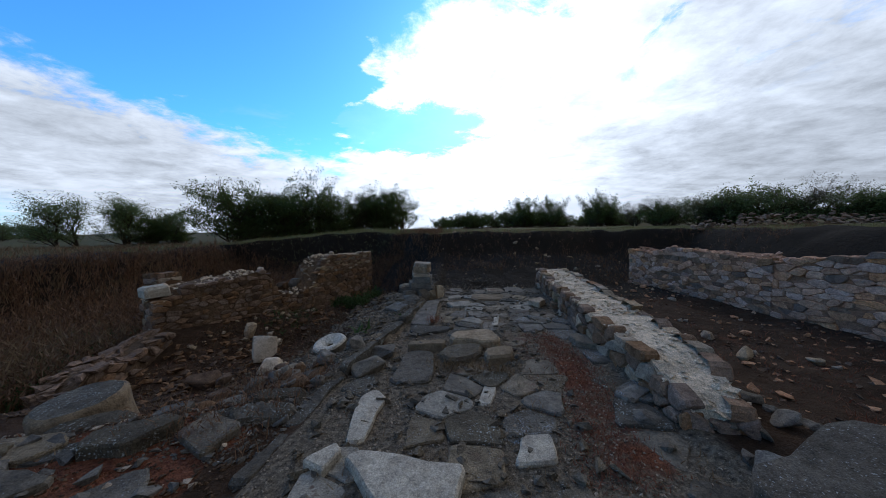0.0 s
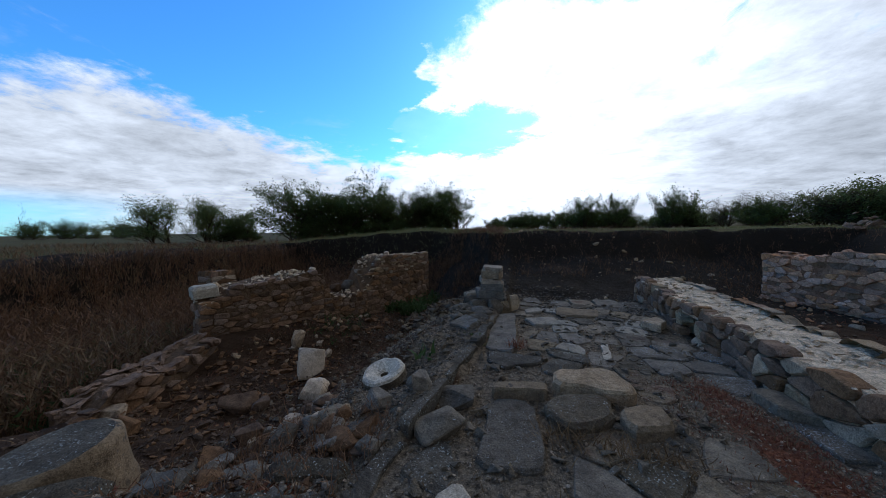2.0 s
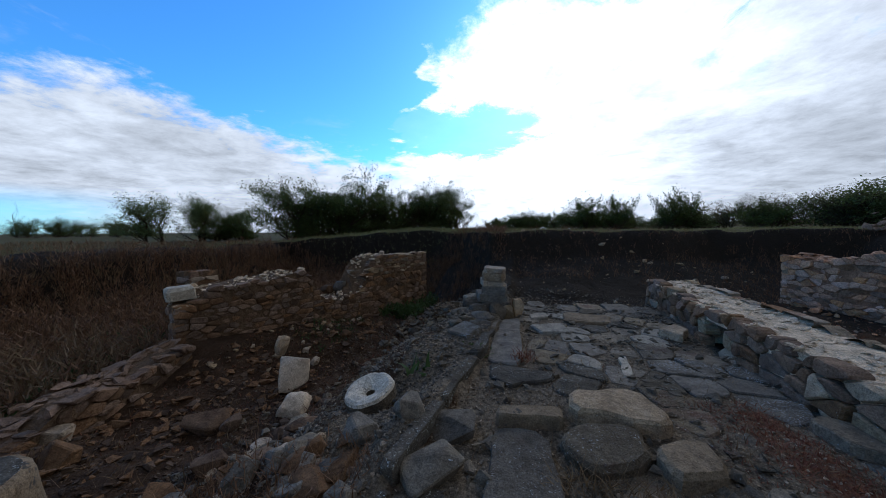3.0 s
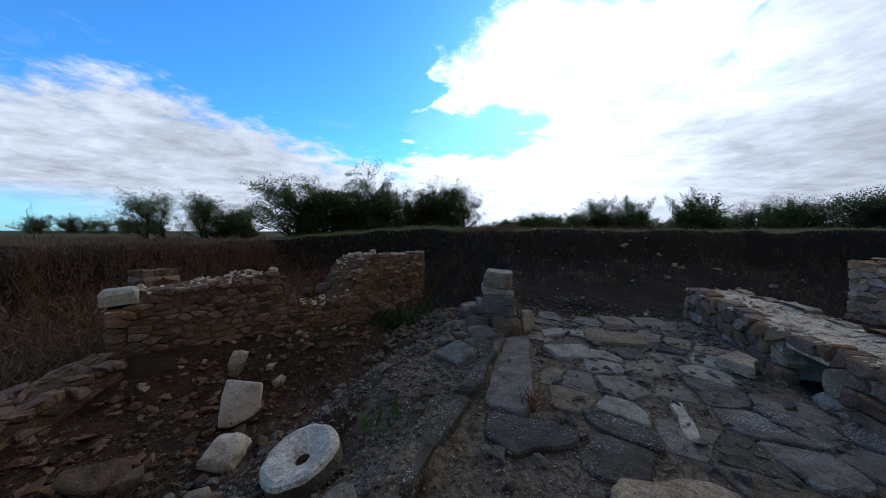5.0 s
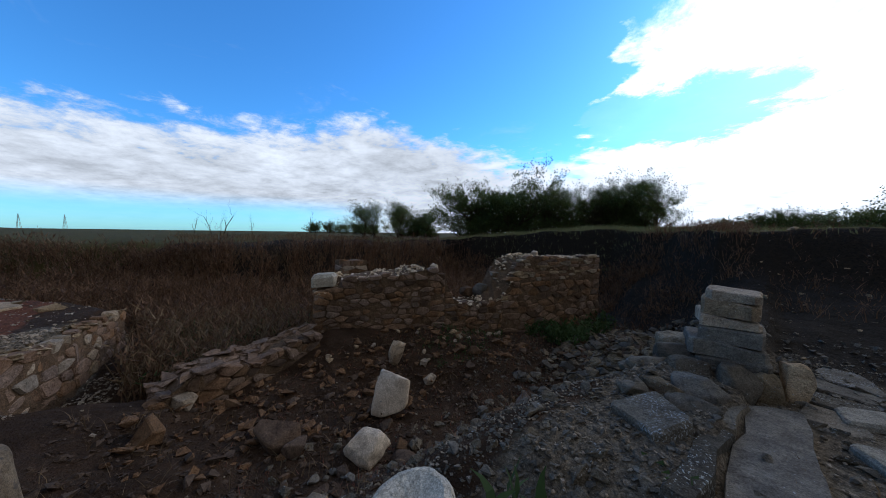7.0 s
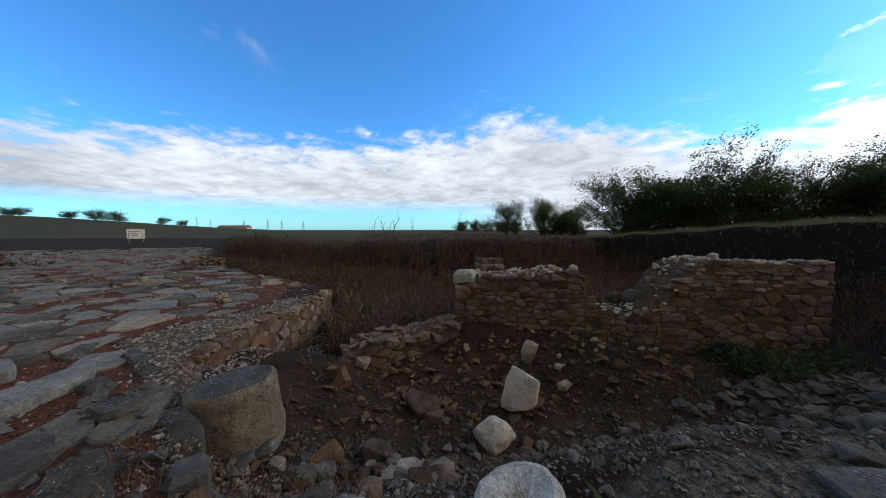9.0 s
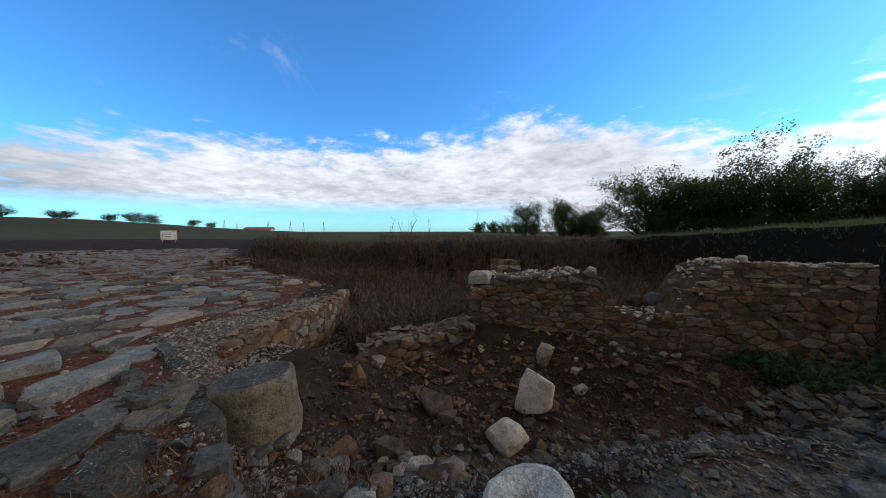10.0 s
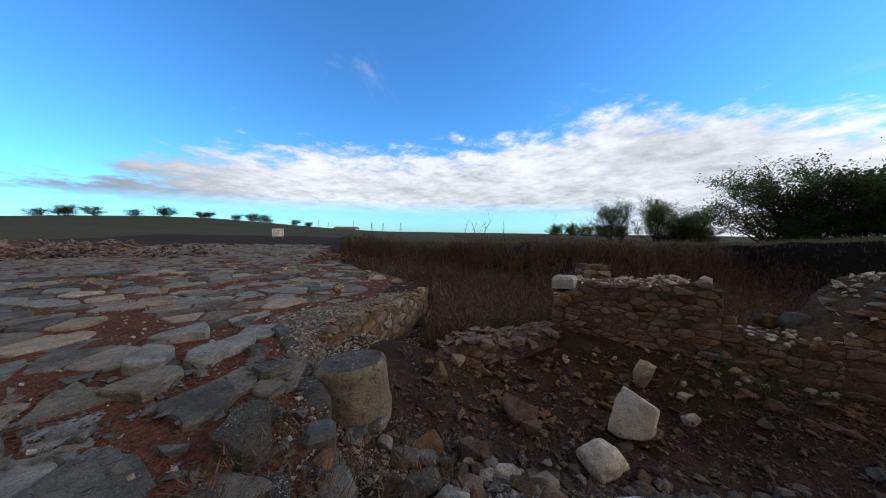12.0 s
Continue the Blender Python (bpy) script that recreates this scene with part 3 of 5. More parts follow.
def stone_object(name, poly, depth, bevel, r, mat, parent, frame_matrix, uneven=0.0, wear=0.12, lift=0.0):
    (cx, cy), data = block(ccw(worn_outline(poly, r, wear)), depth, bevel, r, uneven)
    return part(name, data, mat, parent, matrix=frame_matrix @ Matrix.Translation((cx, cy, lift)))


def wall_face(wall, p, q, top, low, cell, seed, mats, depth=0.16, limit=300, gap=0.009, proud=0.016, jitter=0.40, bevel=0.02):
    """Lay stones on one face of a wall, from p to q on the plan with the outside on the right hand."""
    r = random.Random(seed)
    p, q = Vector((*p, 0)), Vector((*q, 0))
    along = (q - p).normalized()
    out = Vector((along.y, -along.x, 0))
    L = (q - p).length
    fm = Matrix((along, Vector((0, 0, 1)), out)).transposed().to_4x4()
    fm.translation = p
    zt = max(top(*(p + along * L * k / 20).xy) for k in range(21)) + 0.05
    zl = min(low(*(p + along * L * k / 20).xy) for k in range(21)) - 0.12
    a, b = cell
    k = a / b
    sites, row, v = [], 0, zl + b * 0.4
    while v < zt:
        s = -a * r.random()
        while s < L + a * 0.3:
            w = a * r.choice((0.6, 0.8, 1.0, 1.3, 1.9)) * r.uniform(0.9, 1.1)
            s += w
            if -0.05 < s < L + 0.05:
                sites.append((s, (v + r.uniform(-jitter, jitter) * b) * k))
        v += b * r.uniform(0.85, 1.2)
        row += 1
    made = 0
    for poly in cells(sites, (0, zl * k, L, zt * k), gap * 1.4):
        poly = [(s, z / k) for s, z in poly]
        cs, cz = sum(c[0] for c in poly) / len(poly), sum(c[1] for c in poly) / len(poly)
        at = p + along * cs
        t = top(at.x, at.y)
        if cz > t - 0.01 or cz < low(at.x, at.y) - 0.10:
            continue
        poly = clip_poly(poly, 0, t + r.uniform(-0.02, 0.05), 0, 1)
        if len(poly) < 3 or poly_area(poly) < 0.0006 or made >= limit:
            continue
        made += 1
        m = mats[0] if r.random() < mats[2] else mats[1]
        stone_object("stone", poly, depth, bevel, r, m, wall, fm, uneven=0.16, wear=0.15, lift=r.uniform(-0.022, proud))


def wall_core(name, outline, top, low, label, mat, inset=0.014, drop=0.04):
    """The mortared heart of a wall over its plan outline (counterclockwise), with a broken top."""
    bm = bmesh.new()
    c = Vector((sum(p[0] for p in outline) / len(outline), sum(p[1] for p in outline) / len(outline)))
    ring = []
    n = len(outline)
    for i in range(n):
        a, b = Vector(outline[i]), Vector(outline[(i + 1) % n])
        steps = max(1, int((b - a).length / 0.18))
        along = (b - a).normalized()
        inw = Vector((-along.y, along.x))
        for s in range(steps):
            q = a + (b - a) * (s / steps) + inw * inset + along * (inset if s == 0 else 0)
            ring.append(q)
    tops = [bm.verts.new((q.x, q.y, top(q.x, q.y) - drop)) for q in ring]
    lows = [bm.verts.new((q.x, q.y, low(q.x, q.y) - 0.25)) for q in ring]
    for i in range(len(ring)):
        j = (i + 1) % len(ring)
        bm.faces.new((lows[i], lows[j], tops[j], tops[i]))
    face = bm.faces.new(tops)
    bmesh.ops.triangulate(bm, faces=[face], quad_method="BEAUTY", ngon_method="BEAUTY")
    bmesh.ops.recalc_face_normals(bm, faces=bm.faces)
    return tagged(part(name, bm, mat), label, "wall", kind="structure")


def inside(poly, x, y):
    hit = False
    for i in range(len(poly)):
        (x1, y1), (x2, y2) = poly[i], poly[(i + 1) % len(poly)]
        if (y1 > y) != (y2 > y) and x < (x2 - x1) * (y - y1) / (y2 - y1) + x1:
            hit = not hit
    return hit


def wall_rubble(wall, outline, top, seed, mat, count, size=(0.05, 0.16)):
    """Loose stones and crumbs bedded in the top of a wall."""
    r = random.Random(seed)
    xs, ys = [p[0] for p in outline], [p[1] for p in outline]
    pts, sizes = [], []
    while len(pts) < count:
        x, y = r.uniform(min(xs), max(xs)), r.uniform(min(ys), max(ys))
        if inside(outline, x, y):
            s = size[0] + (size[1] - size[0]) * r.random() ** 2.2
            pts.append((x, y, top(x, y) - 0.045 + s * 0.10))
            sizes.append(s)
    gravel_bed("rubble_top", pts, sizes, mat, "crumbled pale mortar and small stones", "rubble", seed, wall, 0.6)

# ---- walls ----
def wall_c_top(x, y):
    return interp(y, (1.6, 1.9, 2.4, 3.2, 4.4, 6.0, 8.4), (0.20, 0.34, 0.44, 0.48, 0.50, 0.52, 0.52)) + 0.05 * float(FA(x, y, 0.5)) - 0.05 * float(FB(x, y, 0.21))


def build_wall_c():
    """The low wall has a hollow through its street face, so its heart is laid in three pieces."""
    out = [(1.48, 1.75), (1.95, 1.62), (2.20, 2.4), (2.36, 4.6), (2.62, 8.5), (1.72, 8.5), (1.55, 6.2), (1.46, 4.2)]
    low = lambda x, y: gh(x, y)
    w = wall_core("wall_east_low", [(1.48, 1.75), (1.95, 1.62), (2.20, 2.4), (2.36, 4.6), (2.42, 5.5), (1.52, 5.5), (1.46, 4.2)], wall_c_top, low, "low thick rubble wall with a crumbled pale top and a hollow", WALLTOP, 0.05)
    for piece, base in (([(1.54, 5.98), (2.46, 5.98), (2.62, 8.5), (1.72, 8.5), (1.55, 6.2)], low), ([(1.52, 5.44), (2.42, 5.44), (2.46, 6.04), (1.54, 6.04)], lambda x, y: 0.56)):
        ob = wall_core("core", piece, wall_c_top, base, "", WALLTOP, 0.05)
        for key in ("category", "kind", "label"):
            if key in ob:
                del ob[key]
        ob.parent = w
    part("hollow_back", ([(2.2, 5.4, -0.2), (2.2, 6.1, -0.2), (2.2, 6.1, 0.4), (2.2, 5.4, 0.4)], [(0, 1, 2, 3)]), MORTAR, w)
    arch = lambda x, y: low(x, y) if not 5.52 < y < 5.96 else 0.44
    for i, (a, b) in enumerate((((1.72, 8.5), (1.55, 6.2)), ((1.55, 6.2), (1.46, 4.2)), ((1.46, 4.2), (1.48, 1.75)), ((1.48, 1.75), (1.95, 1.62)))):
        wall_face(w, a, b, wall_c_top, arch, (0.25, 0.145), 40 + i, (WALLSTONE, PALESTONE, 0.82), proud=0.04, gap=0.012, bevel=0.02)
    for i, (a, b) in enumerate((((1.95, 1.62), (2.20, 2.4)), ((2.20, 2.4), (2.36, 4.6)), ((2.36, 4.6), (2.62, 8.5)))):
        wall_face(w, a, b, wall_c_top, low, (0.30, 0.17), 50 + i, (WALLSTONE, PALESTONE, 0.6), limit=60)
    wall_rubble(w, out, wall_c_top, 61, WALLTOP, 900, (0.02, 0.12))


def wall_d_top(x, y):
    return interp(y, (2.5, 4.0, 5.2, 6.0, 7.0, 8.6, 9.3, 10.2), (1.0, 1.12, 1.15, 1.02, 1.08, 1.10, 0.96, 1.02)) + 0.20 * float(FA(x, y, 0.8)) + 0.12 * float(FB(x, y, 0.25))


def build_wall_d():
    out = [(6.95, 2.2), (7.7, 2.3), (6.9, 6.4), (6.0, 10.3), (5.25, 10.2), (6.2, 6.2)]
    low = lambda x, y: gh(x, y)
    w = wall_core("wall_east_high", out, wall_d_top, low, "tall rubble wall of pinkish brown stones in earth mortar", BUFFMORTAR)
    wall_face(w, (5.25, 10.2), (6.2, 6.2), wall_d_top, low, (0.25, 0.11), 70, (BUFFSTONE, WALLSTONE, 0.84), jitter=0.34, proud=0.035, gap=0.010, bevel=0.012)
    wall_face(w, (6.2, 6.2), (6.95, 2.2), wall_d_top, low, (0.25, 0.11), 71, (BUFFSTONE, WALLSTONE, 0.84), jitter=0.34, proud=0.035, gap=0.010, bevel=0.012)
    wall_face(w, (6.0, 10.3), (5.25, 10.2), wall_d_top, low, (0.28, 0.12), 72, (BUFFSTONE, PALESTONE, 0.7))
    wall_rubble(w, out, wall_d_top, 73, BUFFSTONE, 420, (0.05, 0.26))


def wall_a_top(x, y):
    z = interp(y, (4.7, 5.1, 5.35, 5.9, 6.35, 6.6, 6.85, 6.95, 7.1, 7.5, 8.0, 8.15, 8.30, 8.45, 8.7, 9.2, 10.6),
               (0.34, 0.40, 0.58, 0.62, 0.70, 0.78, 0.60, 0.24, 0.06, -0.02, 0.08, 0.34, 0.70, 0.90, 0.97, 0.92, 0.92))
    return z + 0.05 * float(FA(x, y, 0.5)) + 0.05 * float(FB(x, y, 0.2))


def build_wall_a():
    out = [(-6.72, 4.75), (-5.55, 6.85), (-5.0, 8.0), (-3.95, 10.4), (-4.45, 10.65), (-5.6, 8.3), (-6.2, 7.1), (-7.35, 5.1)]
    low = lambda x, y: gh(x, y) - 0.05
    w = wall_core("wall_west", out, wall_a_top, low, "ruined rubble wall with a broken gap and crumbling pale top", MORTAR)
    for i in range(2):
        wall_face(w, out[i], out[i + 1], wall_a_top, low, (0.215, 0.10), 80 + i, (WALLSTONE, BROWNROCK, 0.72), gap=0.013, proud=0.028)
    # the far stretch: coarse stones below, thin pale courses above
    split = lambda x, y: 0.34 + 0.10 * float(FA(x, y, 0.6))
    wall_face(w, out[2], out[3], lambda x, y: min(split(x, y), wall_a_top(x, y)), low, (0.24, 0.13), 82, (WALLSTONE, BROWNROCK, 0.7), gap=0.013, proud=0.03)
    wall_face(w, out[2], out[3], wall_a_top, lambda x, y: split(x, y) + 0.14, (0.24, 0.065), 83, (PALESTONE, WALLSTONE, 0.45), gap=0.011, proud=0.03, jitter=0.12, bevel=0.012)
    wall_face(w, out[3], out[4], wall_a_top, low, (0.205, 0.105), 84, (WALLSTONE, PALESTONE, 0.8))
    wall_face(w, out[7], out[0], wall_a_top, low, (0.26, 0.13), 85, (WALLSTONE, PALESTONE, 0.7), gap=0.014, proud=0.035)
    wall_face(w, out[5], out[2], wall_a_top, lambda x, y: 0.1, (0.26, 0.07), 87, (PALESTONE, WALLSTONE, 0.8), proud=0.05, jitter=0.12, bevel=0.012)
    wall_rubble(w, out, wall_a_top, 86, WALLTOP, 620, (0.03, 0.16))


def low_wall_top(x, y):
    return interp(y, (2.5, 2.8, 3.2, 3.8, 4.3, 4.7), (-0.52, -0.36, -0.28, -0.33, -0.28, -0.22)) + 0.16 * float(FA(x, y, 0.45)) + 0.10 * float(FB(x, y, 0.2))


def build_low_wall():
    out = [(-5.72, 2.62), (-6.22, 4.68), (-6.85, 4.68), (-6.30, 2.62)]
    low = lambda x, y: gh(x, y)
    w = wall_core("wall_west_low", out, low_wall_top, low, "low collapsed rubble wall half buried in earth", MORTAR)
    wall_face(w, out[0], out[1], low_wall_top, low, (0.22, 0.12), 90, (WALLSTONE, BROWNROCK, 0.7), proud=0.05)
    wall_face(w, out[3], out[0], low_wall_top, low, (0.20, 0.105), 91, (WALLSTONE, PALESTONE, 0.7))
    wall_rubble(w, out, low_wall_top, 92, WALLSTONE, 260, (0.04, 0.26))


def square_wall_top(x, y):
    return 0.0 + 0.14 * float(FA(x, y, 0.5)) + 0.08 * float(FB(x, y, 0.2))


def build_square_wall():
    out = [(-5.30, 0.72), (-5.38, 1.06), (-7.5, 1.93), (-9.25, 2.33), (-9.3, 1.9), (-7.4, 1.5)]
    out = out[::-1]
    low = lambda x, y: -0.6
    w = wall_core("wall_square_edge", ccw(out), square_wall_top, low, "rubble retaining wall along the paved square", MORTAR)
    wall_face(w, (-5.38, 1.06), (-7.5, 1.93), square_wall_top, low, (0.26, 0.15), 95, (WALLSTONE, PALESTONE, 0.85))
    wall_face(w, (-7.5, 1.93), (-9.25, 2.33), square_wall_top, low, (0.26, 0.15), 96, (WALLSTONE, PALESTONE, 0.85))
    wall_face(w, (-5.30, 0.72), (-5.38, 1.06), square_wall_top, low, (0.26, 0.15), 97, (WALLSTONE, PALESTONE, 0.85))
    wall_rubble(w, ccw(out), square_wall_top, 98, PALESTONE, 480, (0.03, 0.18))


def build_stub():
    out = [(-8.0, 5.7), (-7.6, 5.7), (-7.55, 6.3), (-8.0, 6.3)]
    top = lambda x, y: 0.80 + 0.06 * float(FA(x, y, 0.3))
    low = lambda x, y: gh(x, y)
    w = wall_core("wall_stub", out, top, low, "short stub of stacked rubble behind the wall", MORTAR)
    wall_face(w, out[1], out[2], top, low, (0.28, 0.09), 110, (WALLSTONE, PALESTONE, 0.8))
    wall_face(w, out[0], out[1], top, low, (0.28, 0.09), 111, (WALLSTONE, PALESTONE, 0.8))


build_stub()
build_wall_c()
build_wall_d()
build_wall_a()
build_low_wall()
build_square_wall()


# ---- single stones ----
def thing_from(name, data, mat, matrix, label, category, group=""):
    return tagged(part(name, data, mat, matrix=matrix), label, category, group)


def slab_thing(name, corners, z, depth, mat, label, category, seed, tilt=(0, 0), bevel=0.016, group="", wear=0.08):
    r = random.Random(seed)
    (cx, cy), data = block(ccw(worn_outline(ccw(list(corners)), r, wear)), depth, bevel, r, 0.02)
    return thing_from(name, data, mat, pose(cx, cy, z, tilt[0], tilt[1], 0), label, category, group)


def millstone():
    """A round stone with a worn central hollow and a drilled eye, on a rubble bed."""
    root = tagged(new("millstone"), "round white millstone with a drilled eye lying on rubble", "millstone")
    root.matrix_basis = pose(-2.46, 3.64, -0.05, 12, -9, 0)
    prof = ((0.042, -0.07), (0.046, 0.010), (0.075, 0.038), (0.13, 0.062), (0.205, 0.085), (0.240, 0.074), (0.252, 0.045), (0.250, -0.05), (0.22, -0.075), (0.04, -0.075))
    n, verts, faces = 40, [], []
    r = random.Random(5)
    for i in range(n):
        a = 2 * math.pi * i / n
        for rr, z in prof:
            k = 1 + 0.018 * math.sin(3 * a + 1) + 0.012 * math.sin(7 * a) + r.uniform(-0.008, 0.008)
            verts.append((rr * k * math.cos(a), rr * k * math.sin(a), z + r.uniform(-0.004, 0.004)))
    m = len(prof)
    for i in range(n):
        for j in range(m):
            faces.append((i * m + j, ((i + 1) % n) * m + j, ((i + 1) % n) * m + (j + 1) % m, i * m + (j + 1) % m))
    part("grinding_face", (verts, [f for k, f in enumerate(faces) if k % m in (1, 2, 3, 4, 5)]), BLUEWHITE, root, "worn white upper face")
    part("rim", (verts, [f for k, f in enumerate(faces) if k % m in (6, 7, 8)]), SLAB, root, "grey rounded edge")
    part("eye", (verts, [f for k, f in enumerate(faces) if k % m in (0, 9)]), SLAB, root, "dark drilled hole")


def column_drum():
    root = tagged(new("column_drum"), "broken sandstone column drum with a dark lichened top", "column")
    root.matrix_basis = pose(-4.12, 1.80, -0.32, 4, -4, 20)
    n, verts, faces = 44, [], []
    r = random.Random(9)
    prof = ((0.0, 0.455), (0.20, 0.455), (0.31, 0.45), (0.345, 0.43), (0.352, 0.39), (0.352, 0.25), (0.358, 0.10), (0.375, 0.02), (0.36, -0.15))
    m = len(prof)
    for i in range(n):
        a = 2 * math.pi * i / n
        chip = 0.04 * max(0, math.sin(2 * a + 0.7)) ** 6
        for j, (rr, z) in enumerate(prof):
            k = 1 + 0.012 * math.sin(4 * a) + r.uniform(-0.006, 0.006) - (chip if 1 < j < 6 else 0)
            verts.append((rr * k * math.cos(a), rr * k * math.sin(a), z + (r.uniform(-0.006, 0.006) if j > 1 else 0.0)))
    for i in range(n):
        for j in range(m - 1):
            faces.append((i * m + j, i * m + j + 1, ((i + 1) % n) * m + j + 1, ((i + 1) % n) * m + j))
    for name, mat, lo, hi, lab in (("shaft", DRUM, 2, m - 1, "smooth sandstone side"), ("lichened_top", LICHEN, 0, 2, "flat top dark with lichen")):
        keep = [f for k, f in enumerate(faces) if lo <= k % (m - 1) < hi]
        ob = part(name, (verts, keep), mat, root, lab)
        for p in ob.data.polygons:
            p.use_smooth = True


def pillar():
    """A short pier of stacked blocks at the kerb."""
    root = tagged(new("stone_pier"), "short pier of stacked grey blocks at the kerb", "pier")
    root.matrix_basis = pose(-1.48, 6.82, 0, 0, 0, 4)
    r = random.Random(21)
    z = -0.15
    for w, d, h, dx in ((0.66, 0.60, 0.22, -0.06), (0.54, 0.56, 0.20, 0.02), (0.58, 0.50, 0.13, -0.05), (0.46, 0.46, 0.15, 0.01), (0.44, 0.42, 0.10, -0.03), (0.42, 0.42, 0.15, 0.0), (0.40, 0.40, 0.09, 0.015)):
        poly = [(-w / 2, -d / 2), (w / 2, -d / 2), (w / 2, d / 2), (-w / 2, d / 2)]
        (cx, cy), data = block(ccw(worn_outline(poly, r, 0.10)), h * 0.98, 0.012, r, 0.10)
        part("block", data, BLUEROCK if z < 0.5 else PALESTONE, root, matrix=pose(cx + dx, cy, z + h, 0, 0, r.uniform(-10, 10)))
        z += h


def boulder(x, y, size, mat, label, seed, turn=0, sink=0.15, tilt=(0, 0), square=0.75, group="", name="boulder", lump=0.10, z=None):
    """A worn boulder: a rounded box with flats, dents and a lumpy skin."""
    bm = bmesh.new()
    bmesh.ops.create_icosphere(bm, subdivisions=4, radius=1.0)
    r = random.Random(seed)
    flats = [(Vector((r.gauss(0, 1), r.gauss(0, 1), r.gauss(0, 1))).normalized(), r.uniform(0.36, 0.47)) for _ in range(7)]
    off = Vector((seed * 3.1, seed * 1.7, 0))
    for v in bm.verts:
        d = v.co.normalized()
        k = max(abs(d.x), abs(d.y), abs(d.z))
        p = d * ((1 - square) * 0.5 + square * 0.5 / k)
        for n, h in flats:
            over = p.dot(n) - h
            if over > 0:
                p = p - n * over * 0.9
        p = p * (1 + lump * noise.noise(p * 2.6 + off) + lump * 0.35 * noise.noise(p * 8 + off))
        v.co = p
    for f in bm.faces:
        f.smooth = True
    ob = part(name, bm, mat)
    ob.matrix_basis = pose(x, y, (gh(x, y) if z is None else z) + size[2] * (0.5 - sink), tilt[0], tilt[1], turn) @ Matrix.Diagonal((*size, 1))
    return tagged(ob, label, "stone", group)


millstone()
column_drum()
pillar()
boulder(-4.42, 4.86, (0.42, 0.28, 0.54), WHITE, "large pale squared marble block leaning in the earth", 31, 40, 0.5, (-16, 6), 0.9, lump=0.06, z=-0.60)
boulder(-3.84, 4.18, (0.40, 0.30, 0.24), WHITE, "flat pale marble chunk on brown earth", 32, 20, 0.5, (10, 6), z=-0.67)


def field_stone(x, y, size, kinds, label, k, turn, tilt=(0, 0), sink=0.2):
    ob = new("field_stone", kinds[k % len(kinds)])
    ob.matrix_basis = pose(x, y, gh(x, y) + size[2] * (0.5 - sink) * 0.75, tilt[0], tilt[1], turn) @ Matrix.Diagonal((*size, 1))
    return tagged(ob, label, "stone", "larger stones in the sunken room")


field_stone(-4.54, 3.54, (0.52, 0.36, 0.34), ROCK_BROWN, "angular reddish brown stone on bare earth", 0, 40, (14, 6))
field_stone(-4.28, 3.66, (0.26, 0.2, 0.26), ROCK_BROWN, "small angular brown stone on bare earth", 1, 70)
field_stone(-5.1, 2.62, (0.34, 0.26, 0.38), ROCK_BROWN, "upright brown stone in bare earth", 2, 15)
field_stone(-3.75, 2.98, (0.30, 0.24, 0.24), ROCK_BROWN, "brown stone bedded in rubble", 3, 30)
field_stone(-3.35, 3.16, (0.34, 0.24, 0.22), ROCK_PALE, "pale angular stone on the rubble slope", 4, 100)
field_stone(-3.12, 3.36, (0.32, 0.26, 0.26), ROCK_PALE, "pale angular stone on the rubble slope", 5, 160)
field_stone(-3.50, 4.36, (0.36, 0.26, 0.16), ROCK_BROWN, "flat brown stone on bare earth", 5, 20)
field_stone(-3.0, 5.66, (0.56, 0.28, 0.16), ROCK_BROWN, "flat brown stone at the foot of the rubble slope", 6, 130)
field_stone(-2.82, 5.95, (0.36, 0.26, 0.14), ROCK_PALE, "flat pale stone at the foot of the rubble slope", 2, 50)
field_stone(-4.7, 5.75, (0.24, 0.2, 0.2), ROCK_PALE, "pale stone on the sunken floor", 1, 75)
field_stone(-6.35, 3.5, (0.46, 0.3, 0.3), ROCK_PALE, "grey stone at the low wall", 0, 10)
field_stone(-5.75, 2.9, (0.34, 0.3, 0.26), ROCK_PALE, "grey stone at the low wall", 3, 66)
field_stone(-2.35, 2.55, (0.42, 0.3, 0.22), ROCK_BROWN, "rounded brown stone on the rubble ridge", 4, 5)
field_stone(-2.2, 2.72, (0.40, 0.26, 0.2), ROCK_BROWN, "rounded brown stone on the rubble ridge", 6, 80)
field_stone(-1.55, 2.75, (0.46, 0.36, 0.24), ROCK_BLUE, "dark grey stone fallen beside the kerb", 2, 40)
field_stone(-1.50, 3.20, (0.40, 0.34, 0.22), ROCK_BLUE, "dark grey stone fallen beside the kerb", 5, 10)
field_stone(2.62, 4.3, (0.55, 0.46, 0.42), ROCK_PALE, "large pale boulder beside the low wall", 1, 20)
boulder(-5.12, 5.42, (0.24, 0.14, 0.34), PALESTONE, "pale stone propped against the ruined wall", 37, 70, 0.5, (0, 24), z=-0.44)
slab_thing("stone_block", ((-7.36, 5.04), (-6.86, 4.76), (-6.64, 5.10), (-7.12, 5.38)), 0.62, 0.22, MARBLE, "white squared block on the end of the ruined wall", "block", 38, (2, -3), 0.05)
boulder(-1.02, 6.75, (0.20, 0.18, 0.38), PALESTONE, "upright pale stone at the street end", 39, 20, 0.15)
slab_thing("stone_slab", ((-2.06, 5.22), (-1.82, 5.58), (-1.54, 5.29), (-1.70, 5.0)), 0.17, 0.10, SPECKLED, "tilted speckled grey slab on the rubble ridge", "slab", 41, (6, -8))

